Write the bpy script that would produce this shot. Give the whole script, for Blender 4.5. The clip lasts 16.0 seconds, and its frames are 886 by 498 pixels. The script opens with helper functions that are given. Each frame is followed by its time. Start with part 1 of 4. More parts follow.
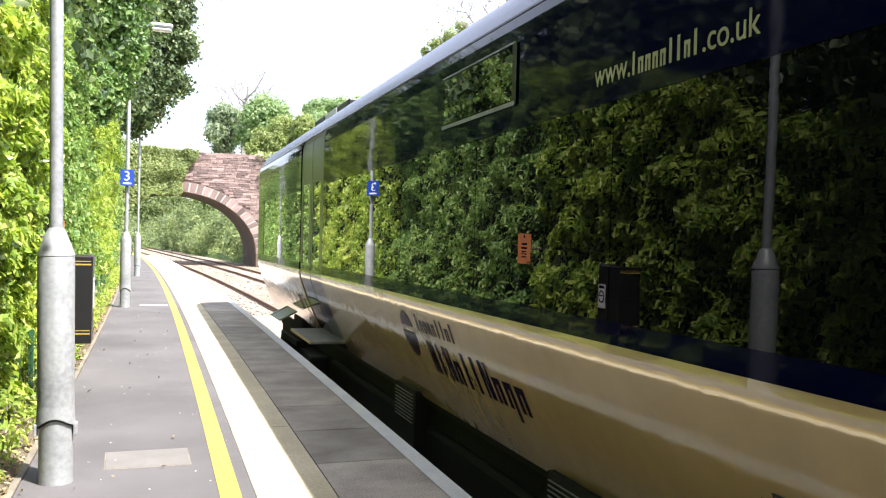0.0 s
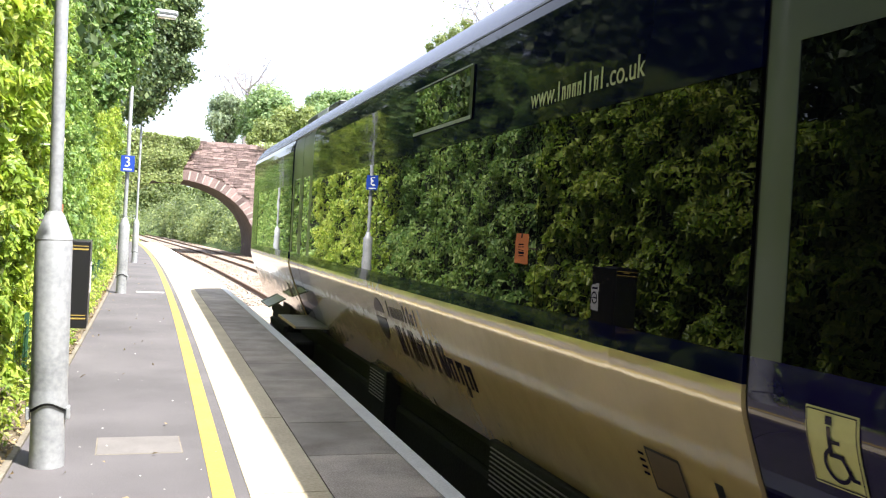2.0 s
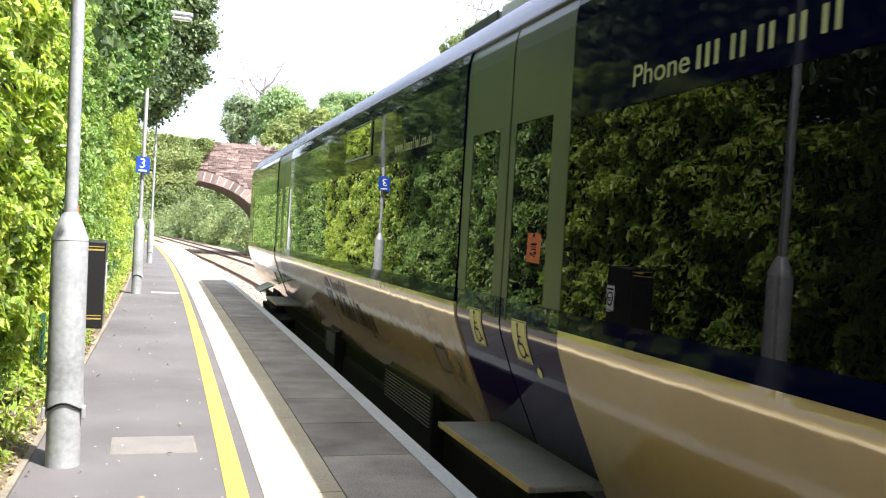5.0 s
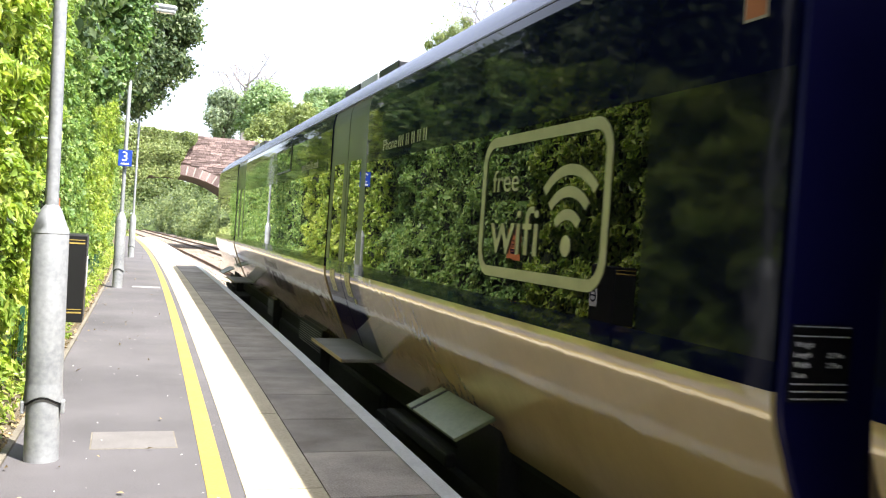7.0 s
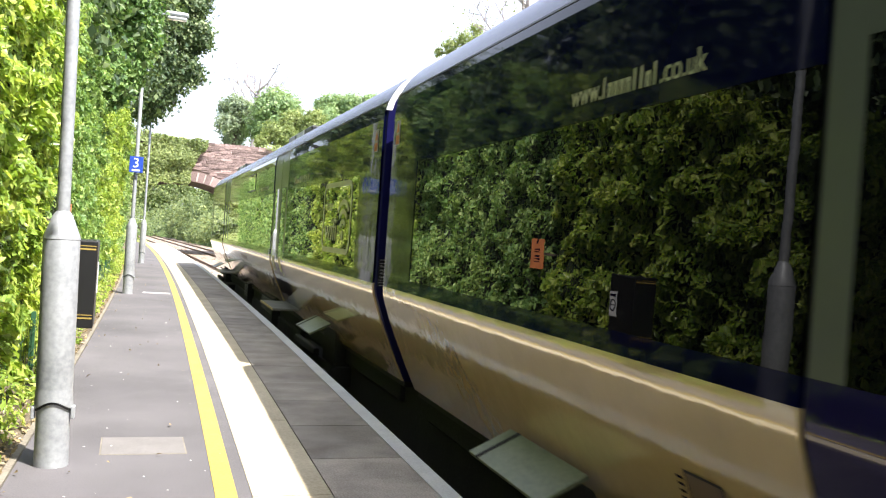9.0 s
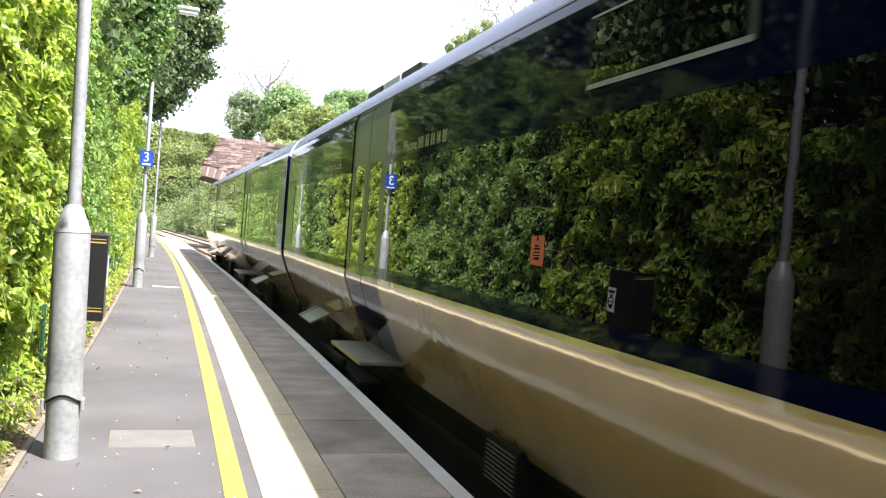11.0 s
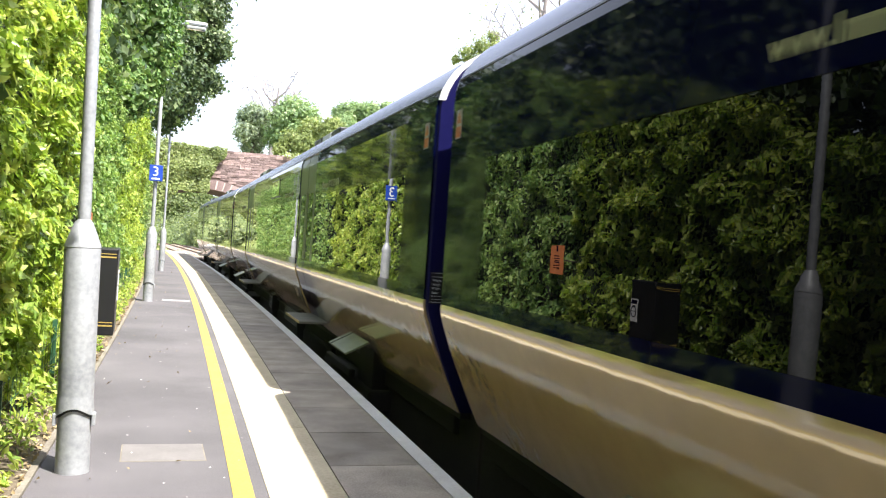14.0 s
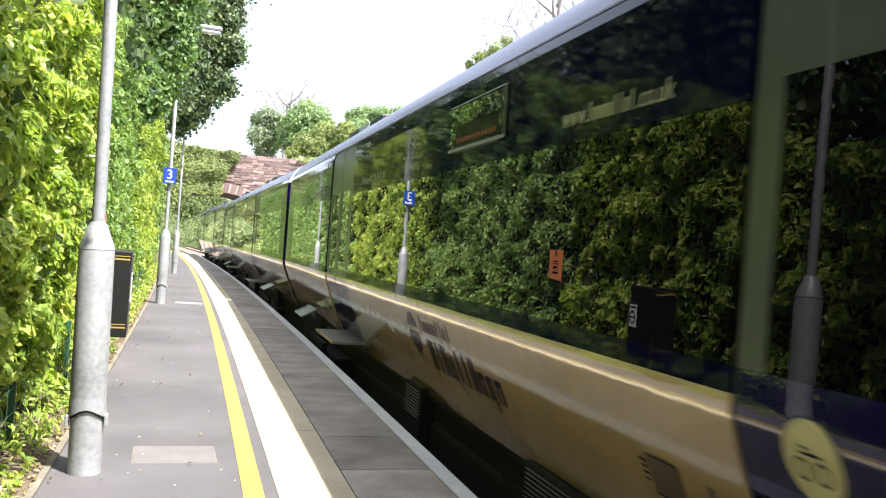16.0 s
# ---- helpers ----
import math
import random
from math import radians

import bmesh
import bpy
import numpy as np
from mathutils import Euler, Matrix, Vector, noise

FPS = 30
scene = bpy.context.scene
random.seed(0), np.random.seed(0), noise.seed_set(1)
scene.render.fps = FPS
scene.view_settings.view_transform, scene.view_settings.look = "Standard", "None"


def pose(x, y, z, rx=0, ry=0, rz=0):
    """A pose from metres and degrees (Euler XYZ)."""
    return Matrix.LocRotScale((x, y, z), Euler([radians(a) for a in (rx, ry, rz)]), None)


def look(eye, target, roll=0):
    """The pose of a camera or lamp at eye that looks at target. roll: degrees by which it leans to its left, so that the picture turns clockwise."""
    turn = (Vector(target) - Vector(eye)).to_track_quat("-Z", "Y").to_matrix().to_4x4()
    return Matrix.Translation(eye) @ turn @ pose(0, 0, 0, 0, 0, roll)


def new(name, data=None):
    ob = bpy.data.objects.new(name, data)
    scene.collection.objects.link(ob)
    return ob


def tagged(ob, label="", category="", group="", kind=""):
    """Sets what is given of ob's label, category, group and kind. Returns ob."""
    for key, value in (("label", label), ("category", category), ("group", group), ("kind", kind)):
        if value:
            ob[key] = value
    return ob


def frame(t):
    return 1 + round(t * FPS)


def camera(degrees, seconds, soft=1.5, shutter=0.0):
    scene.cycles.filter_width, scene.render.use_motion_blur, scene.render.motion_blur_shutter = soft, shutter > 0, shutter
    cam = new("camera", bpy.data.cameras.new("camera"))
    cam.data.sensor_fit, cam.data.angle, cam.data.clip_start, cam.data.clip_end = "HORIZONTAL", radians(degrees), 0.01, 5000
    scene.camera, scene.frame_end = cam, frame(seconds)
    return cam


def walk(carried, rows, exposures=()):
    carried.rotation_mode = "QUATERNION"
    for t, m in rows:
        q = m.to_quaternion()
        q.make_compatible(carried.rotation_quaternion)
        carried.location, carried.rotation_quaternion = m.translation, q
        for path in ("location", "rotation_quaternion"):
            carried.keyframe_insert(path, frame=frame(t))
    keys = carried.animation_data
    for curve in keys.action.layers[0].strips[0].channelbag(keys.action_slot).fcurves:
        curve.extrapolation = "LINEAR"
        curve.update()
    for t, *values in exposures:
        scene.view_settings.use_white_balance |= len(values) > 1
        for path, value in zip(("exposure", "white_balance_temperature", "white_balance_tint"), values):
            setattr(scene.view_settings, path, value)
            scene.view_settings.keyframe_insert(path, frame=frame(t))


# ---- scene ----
cam = camera(53.9, 16.0, soft=1.2, shutter=0.3)
PATH = [
    (0.0, pose(0, 0, 1.44, 89.46, -1.45, -19.25)),
    (0.5, pose(0, 0, 1.44, 89.48, -2.05, -19.43)),
    (1.0, pose(0, 0, 1.44, 89.65, -2.31, -19.70)),
    (1.5, pose(0, 0, 1.44, 89.49, -2.90, -19.60)),
    (2.0, pose(0, 0, 1.44, 89.24, -3.35, -19.35)),
    (2.5, pose(0, 0, 1.44, 88.72, -3.53, -18.79)),
    (3.0, pose(0, 0, 1.44, 89.07, -3.55, -18.74)),
    (3.5, pose(0, 0, 1.44, 89.64, -3.01, -19.09)),
    (6.0, pose(0, 0, 1.44, 89.05, -3.65, -18.18)),
    (6.5, pose(0, 0, 1.44, 89.25, -3.65, -19.03)),
    (7.0, pose(0, 0, 1.44, 89.12, -3.97, -19.54)),
    (7.5, pose(0, 0, 1.44, 89.46, -3.90, -19.87)),
    (8.0, pose(0, 0, 1.44, 89.99, -3.72, -19.70)),
    (8.5, pose(0, 0, 1.44, 89.64, -3.90, -19.66)),
    (9.0, pose(0, 0, 1.44, 89.53, -4.12, -18.92)),
    (11.5, pose(0, 0, 1.44, 89.18, -4.50, -18.22)),
    (12.0, pose(0, 0, 1.44, 89.23, -4.46, -18.09)),
    (12.5, pose(0, 0, 1.44, 89.43, -4.47, -18.18)),
    (13.0, pose(0, 0, 1.44, 89.53, -4.57, -17.89)),
    (13.5, pose(0, 0, 1.44, 89.55, -4.23, -17.91)),
    (14.0, pose(0, 0, 1.44, 89.90, -3.92, -17.75)),
    (14.5, pose(0, 0, 1.44, 90.11, -3.93, -17.83)),
    (15.0, pose(0, 0, 1.44, 90.27, -3.95, -17.56)),
    (15.5, pose(0, 0, 1.44, 90.13, -4.05, -17.31)),
    (16.0, pose(0, 0, 1.44, 90.14, -4.32, -16.96)),
]
walk(cam, PATH)

# ---- sky, sun, exposure ----
SUN_AZ, SUN_EL = 144.0, 56.5       # degrees clockwise from the line of the track; height over the horizon
world = bpy.data.worlds.new("sky_world")
scene.world = world
world.use_nodes = True
wn = world.node_tree.nodes
sky = wn.new("ShaderNodeTexSky")
sky.sky_type = "NISHITA"
sky.sun_disc = False
sky.sun_elevation, sky.sun_rotation = radians(SUN_EL), radians(SUN_AZ)
sky.air_density, sky.dust_density, sky.ozone_density = 1.0, 2.2, 1.0
wn["Background"].inputs["Strength"].default_value = 0.16
haze = wn.new("ShaderNodeMix")
haze.data_type = "RGBA"
haze.inputs[0].default_value = 0.62
haze.inputs[7].default_value = (4.25, 4.42, 5.15, 1)     # thin bright cloud
world.node_tree.links.new(sky.outputs[0], haze.inputs[6])
world.node_tree.links.new(haze.outputs[2], wn["Background"].inputs["Color"])
sun_data = bpy.data.lights.new("sun", "SUN")
sun_data.energy, sun_data.angle, sun_data.color = 4.6, radians(0.55), (1.0, 0.955, 0.9)
sun = new("sun", sun_data)
sa, se = radians(SUN_AZ), radians(SUN_EL)
sun.matrix_world = look((60 * math.sin(sa) * math.cos(se), 60 * math.cos(sa) * math.cos(se), 60 * math.sin(se)), (0, 0, 0))
scene.view_settings.exposure = 1.5

# ---- the line of the track: a long bend to the left ----
BEND, APEX, EDGE = 5.28e-4, 23.4, 1.985
RAIL = -0.93                        # top of the rails below the platform
TRACK_1, TRACK_2 = 1.585, 5.45      # centre lines, from the platform's edge


def edge(y):
    """x of the platform's edge at y."""
    lo, hi = -30.0, 85.0
    c = min(max(y, lo), hi)
    return EDGE - BEND * (c - APEX) ** 2 - 2 * BEND * (c - APEX) * (y - c)


# ---- materials ----
def shader(name):
    m = bpy.data.materials.new(name)
    m.use_nodes = True
    nt = m.node_tree
    return m, nt, nt.nodes["Principled BSDF"]


def noise_node(nt, scale, detail=6.0, rough=0.55, coords="Object"):
    tc = nt.nodes.new("ShaderNodeTexCoord")
    n = nt.nodes.new("ShaderNodeTexNoise")
    n.inputs["Scale"].default_value, n.inputs["Detail"].default_value, n.inputs["Roughness"].default_value = scale, detail, rough
    nt.links.new(tc.outputs[coords], n.inputs["Vector"])
    return n


def ramp(nt, src, stops):
    r = nt.nodes.new("ShaderNodeValToRGB")
    els = r.color_ramp.elements
    while len(els) < len(stops):
        els.new(0.5)
    for e, (p, c) in zip(els, stops):
        e.position, e.color = p, (*c, 1)
    nt.links.new(src, r.inputs[0])
    return r


def mixed(nt, a, b, fac, kind="MIX"):
    m = nt.nodes.new("ShaderNodeMix")
    m.data_type, m.blend_type = "RGBA", kind
    for sock, v in ((m.inputs[6], a), (m.inputs[7], b), (m.inputs[0], fac)):
        if isinstance(v, (int, float)):
            sock.default_value = v
        elif isinstance(v, tuple):
            sock.default_value = (*v, 1)
        else:
            nt.links.new(v, sock)
    return m.outputs[2]


def bump(nt, bsdf, height, strength=0.3, distance=0.01):
    b = nt.nodes.new("ShaderNodeBump")
    b.inputs["Strength"].default_value, b.inputs["Distance"].default_value = strength, distance
    nt.links.new(height, b.inputs["Height"])
    nt.links.new(b.outputs[0], bsdf.inputs["Normal"])


def rough_material(name, dark, light, fine=60.0, coarse=1.2, roughness=0.85, relief=0.4, distance=0.006, per_piece=0.0, metal=0.0):
    """Colour at two scales between dark and light, with relief."""
    m, nt, b = shader(name)
    n1, n2 = noise_node(nt, fine), noise_node(nt, coarse, 4)
    f = nt.nodes.new("ShaderNodeMath")
    f.operation = "MULTIPLY_ADD"
    f.inputs[1].default_value, f.inputs[2].default_value = 0.5, 0.0
    nt.links.new(n1.outputs[0], f.inputs[0])
    g = nt.nodes.new("ShaderNodeMath")
    g.operation = "MULTIPLY_ADD"
    g.inputs[1].default_value = 0.5
    nt.links.new(n2.outputs[0], g.inputs[0])
    nt.links.new(f.outputs[0], g.inputs[2])
    col = ramp(nt, g.outputs[0], [(0.33, dark), (0.67, light)]).outputs[0]
    if per_piece:
        oi = nt.nodes.new("ShaderNodeObjectInfo")
        k = nt.nodes.new("ShaderNodeMapRange")
        k.inputs[3].default_value, k.inputs[4].default_value = 1 - per_piece, 1 + per_piece
        nt.links.new(oi.outputs["Random"], k.inputs[0])
        col = mixed(nt, col, k.outputs[0], 1.0, "MULTIPLY")
    nt.links.new(col, b.inputs["Base Color"])
    b.inputs["Roughness"].default_value, b.inputs["Metallic"].default_value = roughness, metal
    bump(nt, b, n1.outputs[0], relief, distance)
    return m


def plain(name, color, roughness=0.5, metal=0.0, coat=0.0, dirt=0.12, ior=1.5):
    """A painted or plastic surface with faint stains."""
    m, nt, b = shader(name)
    n = noise_node(nt, 3.0, 8, 0.65)
    dark = tuple(c * (1 - dirt * 2) for c in color)
    nt.links.new(ramp(nt, n.outputs[0], [(0.3, dark), (0.6, color)]).outputs[0], b.inputs["Base Color"])
    b.inputs["Roughness"].default_value, b.inputs["Metallic"].default_value = roughness, metal
    b.inputs["Coat Weight"].default_value, b.inputs["Coat Roughness"].default_value = coat, 0.04
    b.inputs["IOR"].default_value = ior
    return m


def paint(name, color, gloss=0.18, ior=1.5, wave=0.012, coat=0.6, graze=0.0, coat_ior=0.0, ripple=False, dents=1.6):
    """Coach paint: glossy, slightly uneven panels."""
    m, nt, b = shader(name)
    n = noise_node(nt, dents, 3, 0.5)
    if ripple:                      # rolled glass: long low waves lying flat
        mp = nt.nodes.new("ShaderNodeMapping")
        mp.inputs["Scale"].default_value = (1.0, 0.7, 5.0)
        nt.links.new(n.inputs["Vector"].links[0].from_socket, mp.inputs["Vector"])
        nt.links.new(mp.outputs[0], n.inputs["Vector"])
    fine = noise_node(nt, 2.2, 6, 0.6)
    c = ramp(nt, fine.outputs[0], [(0.3, tuple(v * 0.86 for v in color)), (0.65, color)]).outputs[0]
    nt.links.new(c, b.inputs["Base Color"])
    b.inputs["Roughness"].default_value, b.inputs["IOR"].default_value = gloss, ior
    b.inputs["Coat Weight"].default_value, b.inputs["Coat Roughness"].default_value = coat, 0.03
    bu = nt.nodes.new("ShaderNodeBump")
    bu.inputs["Strength"].default_value, bu.inputs["Distance"].default_value = 0.25, wave
    nt.links.new(n.outputs[0], bu.inputs["Height"])
    nt.links.new(bu.outputs[0], b.inputs["Normal"])
    nt.links.new(bu.outputs[0], b.inputs["Coat Normal"])
    if coat_ior:
        b.inputs["Coat IOR"].default_value, b.inputs["Coat Roughness"].default_value = coat_ior, 0.015
    if graze:                       # gloss that grows at flat angles
        lw = nt.nodes.new("ShaderNodeLayerWeight")
        mr = nt.nodes.new("ShaderNodeMapRange")
        mr.inputs[1].default_value, mr.inputs[2].default_value = 0.5, 0.88
        mr.inputs[3].default_value, mr.inputs[4].default_value = 0.0, graze
        nt.links.new(lw.outputs["Facing"], mr.inputs[0])
        nt.links.new(mr.outputs[0], b.inputs["Coat Weight"])
        b.inputs["Coat IOR"].default_value, b.inputs["Coat Roughness"].default_value = 2.0, 0.01
    return m


def foliage(name, deep, mid, bright, through_light=0.35, patch=0.5, gloss=0.45):
    """Leaves: colour by leaf and by patch, light shines through."""
    m, nt, b = shader(name)
    geo = nt.nodes.new("ShaderNodeNewGeometry")
    n = noise_node(nt, patch, 3, 0.5)
    s = nt.nodes.new("ShaderNodeMath")
    s.operation = "MULTIPLY_ADD"
    s.inputs[1].default_value = 0.5
    nt.links.new(geo.outputs["Random Per Island"], s.inputs[0])
    k = nt.nodes.new("ShaderNodeMath")
    k.operation = "MULTIPLY"
    k.inputs[1].default_value = 0.62
    nt.links.new(n.outputs[0], k.inputs[0])
    nt.links.new(k.outputs[0], s.inputs[2])
    c = ramp(nt, s.outputs[0], [(0.12, deep), (0.5, mid), (0.86, bright)]).outputs[0]
    nt.links.new(c, b.inputs["Base Color"])
    b.inputs["Roughness"].default_value = gloss
    t = nt.nodes.new("ShaderNodeBsdfTranslucent")
    tc = mixed(nt, c, (1.0, 1.0, 0.55), 1.0, "MULTIPLY")
    nt.links.new(tc, t.inputs["Color"])
    mx = nt.nodes.new("ShaderNodeMixShader")
    mx.inputs[0].default_value = through_light
    nt.links.new(b.outputs[0], mx.inputs[1])
    nt.links.new(t.outputs[0], mx.inputs[2])
    nt.links.new(mx.outputs[0], nt.nodes["Material Output"].inputs["Surface"])
    return m


M_ASPHALT = rough_material("asphalt", (0.07, 0.066, 0.07), (0.172, 0.161, 0.168), 130, 0.7, 0.9, 0.5, 0.004)
M_COPING = rough_material("pale_coping", (0.46, 0.385, 0.26), (0.72, 0.63, 0.47), 45, 1.6, 0.85, 0.35, 0.003, 0.05)
M_SLAB = rough_material("dark_slab", (0.17, 0.142, 0.118), (0.52, 0.455, 0.39), 90, 2.3, 0.75, 0.5, 0.004, 0.2)
M_CONCRETE = rough_material("concrete", (0.3, 0.28, 0.25), (0.47, 0.45, 0.41), 60, 1.5, 0.9, 0.4, 0.005)
# set dark so that little light bounces up to the lower bodyside
M_WALL = rough_material("dark_wall", (0.06, 0.055, 0.05), (0.14, 0.13, 0.115), 30, 1.5, 0.95, 0.5, 0.006)
M_KERB = rough_material("old_edging", (0.14, 0.12, 0.09), (0.3, 0.27, 0.22), 50, 3, 0.9, 0.4, 0.005)
M_WHITE = rough_material("white_line", (0.55, 0.54, 0.52), (0.8, 0.79, 0.77), 60, 2.5, 0.7, 0.3, 0.002)
M_YELLOW = rough_material("yellow_line", (0.46, 0.325, 0.06), (0.64, 0.46, 0.1), 50, 3, 0.7, 0.3, 0.002)
M_COVER = rough_material("cover_concrete", (0.15, 0.14, 0.136), (0.22, 0.206, 0.2), 120, 4, 0.85, 0.3, 0.002)
M_SOIL = rough_material("soil", (0.08, 0.06, 0.04), (0.2, 0.16, 0.11), 40, 2, 0.95, 0.8, 0.02)
M_BALLAST = rough_material("ballast", (0.16, 0.12, 0.09), (0.46, 0.37, 0.29), 26, 0.5, 0.95, 1.0, 0.04)
M_GRASS = rough_material("grass_ground", (0.03, 0.06, 0.012), (0.12, 0.17, 0.04), 14, 0.3, 0.95, 1.0, 0.05)
M_RAIL = rough_material("rail_steel", (0.1, 0.055, 0.035), (0.2, 0.12, 0.08), 30, 3, 0.6, 0.3, 0.002, 0, 0.3)
M_SLEEPER = rough_material("sleeper_concrete", (0.24, 0.21, 0.18), (0.38, 0.34, 0.3), 40, 3, 0.9, 0.3, 0.003)
M_GALV = rough_material("galvanised_steel", (0.25, 0.265, 0.28), (0.47, 0.485, 0.505), 30, 2.6, 0.5, 0.08, 0.002, 0, 0.25)
M_STONE = rough_material("bridge_stone", (0.15, 0.102, 0.096), (0.38, 0.275, 0.255), 14, 0.6, 0.9, 0.9, 0.05, 0.45)
M_MORTAR = rough_material("mortar", (0.1, 0.07, 0.06), (0.22, 0.16, 0.14), 25, 1, 0.95, 0.5, 0.01)
M_LIME = rough_material("lime_joint", (0.34, 0.3, 0.27), (0.52, 0.47, 0.42), 20, 1, 0.95, 0.5, 0.01)
M_BARK = rough_material("bark", (0.06, 0.045, 0.035), (0.16, 0.13, 0.1), 12, 1.5, 0.95, 0.9, 0.03)
M_TWIG = rough_material("pale_twig", (0.24, 0.2, 0.2), (0.36, 0.32, 0.32), 12, 1.5, 0.95, 0.5, 0.01)
M_HEDGE = foliage("hedge_leaf", (0.065, 0.14, 0.035), (0.33, 0.47, 0.085), (0.68, 0.74, 0.2), 0.5, 0.75, 0.34)
M_IVY = foliage("ivy_leaf", (0.05, 0.13, 0.035), (0.21, 0.35, 0.1), (0.46, 0.58, 0.2), 0.45, 0.75, 0.48)
# near-black: the depth of shade inside the hedge, put in as colour
M_INNER_SHADE = rough_material("hedge_inner_shade", (0.008, 0.014, 0.004), (0.03, 0.045, 0.012), 9, 1.5, 0.95, 1.0, 0.1)
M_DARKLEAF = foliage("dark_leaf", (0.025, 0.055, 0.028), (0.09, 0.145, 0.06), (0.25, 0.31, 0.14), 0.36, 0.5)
M_TREEIVY = foliage("tree_ivy_leaf", (0.035, 0.095, 0.03), (0.14, 0.26, 0.075), (0.36, 0.48, 0.17), 0.42, 0.6)
M_MIDLEAF = foliage("mid_leaf", (0.09, 0.17, 0.085), (0.25, 0.37, 0.17), (0.44, 0.55, 0.28), 0.42, 0.15)
M_PALELEAF = foliage("pale_leaf", (0.12, 0.17, 0.058), (0.28, 0.345, 0.125), (0.47, 0.52, 0.21), 0.42, 0.15)
M_FARLEAF = foliage("far_leaf", (0.05, 0.085, 0.03), (0.165, 0.225, 0.085), (0.35, 0.4, 0.16), 0.42, 0.35)
M_GREYLEAF = foliage("grey_leaf", (0.1, 0.155, 0.11), (0.27, 0.34, 0.23), (0.43, 0.5, 0.34), 0.4, 0.2)
M_BLACK = plain("black_paint", (0.012, 0.012, 0.013), 0.4, 0, 0.2)
M_RUBBER = plain("black_rubber", (0.01, 0.01, 0.011), 0.6)
M_GOLD = plain("gold_line", (0.42, 0.3, 0.08), 0.45)
M_SIGNBLUE = plain("sign_blue", (0.02, 0.07, 0.42), 0.4, 0, 0.3)
M_SIGNWHITE = plain("sign_white", (0.8, 0.8, 0.8), 0.5, 0, 0.0, 0.04)
M_ORANGE = plain("orange_notice", (0.75, 0.24, 0.08), 0.6)
M_LAMPGLASS = plain("lamp_bowl", (0.6, 0.62, 0.62), 0.15, 0, 0.5)
M_CREAM = paint("cream_paint", (0.51, 0.385, 0.187), 0.16, 1.5, 0.016, 1.0, 0.0, 1.9, False, 4.5)
M_NAVY = paint("navy_paint", (0.002, 0.003, 0.022), 0.05, 1.16, 0.01, 0.0, 0.25)
M_NAVY_DULL = paint("dull_navy_paint", (0.003, 0.004, 0.014), 0.07, 1.25, 0.02, 0.0)
M_ROOF = paint("roof_paint", (0.05, 0.06, 0.125), 0.25, 1.3, 0.006, 0.0)
M_PURPLE = paint("purple_paint", (0.009, 0.006, 0.05), 0.12, 1.15, 0.006, 0.8, 0.0, 1.5)
M_DOOR = paint("door_paint", (0.075, 0.09, 0.07), 0.3, 1.5, 0.006, 0.12)
M_ENDBLUE = paint("end_blue", (0.008, 0.008, 0.062), 0.3, 1.3, 0.01, 0.0)
M_GLASS = paint("tinted_glass", (0.002, 0.0025, 0.0035), 0.006, 1.32, 0.0022, 0.0, 1.0, 0.0, True)
M_UNDER = rough_material("underframe", (0.006, 0.0055, 0.005), (0.02, 0.018, 0.015), 30, 2, 0.8, 0.4, 0.01)
M_STEP = rough_material("step_board", (0.16, 0.15, 0.13), (0.28, 0.26, 0.22), 50, 3, 0.7, 0.3, 0.003)
M_SLAT = rough_material("louvre_slat", (0.1, 0.09, 0.08), (0.2, 0.18, 0.16), 50, 3, 0.6, 0.3, 0.003)
M_PLATE = rough_material("pale_plate", (0.1, 0.12, 0.06), (0.2, 0.23, 0.13), 30, 3, 0.4, 0.1, 0.002)
M_DIM_ORANGE = plain("dim_orange", (0.5, 0.17, 0.06), 0.6)
M_HATCH = plain("hatch_paint", (0.13, 0.09, 0.05), 0.4)
M_GLOW, nt_, b_ = shader("display_glow")
b_.inputs["Base Color"].default_value = (0.2, 0.05, 0.01, 1)
b_.inputs["Emission Color"].default_value = (1.0, 0.22, 0.03, 1)
b_.inputs["Emission Strength"].default_value = 0.012
M_LETTER = plain("cream_letter", (0.46, 0.48, 0.26), 0.45)
M_INK = plain("dark_ink", (0.012, 0.009, 0.04), 0.12, ior=1.3)
M_STICKER = plain("yellow_sticker", (0.62, 0.6, 0.26), 0.45)
M_GREENWIRE = plain("green_wire", (0.03, 0.1, 0.05), 0.5)


# ---- mesh helpers ----
def mesh_of(name, bm, material, smooth=False):
    me = bpy.data.meshes.new(name)
    bmesh.ops.recalc_face_normals(bm, faces=bm.faces)
    bm.to_mesh(me)
    bm.free()
    for m in material if isinstance(material, (list, tuple)) else [material]:
        me.materials.append(m)
    if smooth:
        for p in me.polygons:
            p.use_smooth = True
        me.set_sharp_from_angle(angle=radians(40))
    return me


def part(name, bm, material, parent=None, label="", smooth=False):
    ob = new(name, bm if isinstance(bm, bpy.types.Mesh) else mesh_of(name, bm, material, smooth))
    ob.parent = parent
    if label:
        ob["label"] = label
    return ob


def base(name, m=None):
    ob = new(name)
    ob.empty_display_size = 0.2
    if m is not None:
        ob.matrix_basis = m
    return ob


def box(x0, x1, y0, y1, z0, z1, bevel=0.0, bm=None):
    own = bm is None
    bm = bmesh.new() if own else bm
    r = bmesh.ops.create_cube(bm, size=1.0, matrix=Matrix.LocRotScale(((x0 + x1) / 2, (y0 + y1) / 2, (z0 + z1) / 2), None, (abs(x1 - x0), abs(y1 - y0), abs(z1 - z0))))
    if bevel and own:
        bmesh.ops.bevel(bm, geom=list(bm.edges), offset=bevel, segments=2, affect="EDGES", profile=0.5)
    return bm


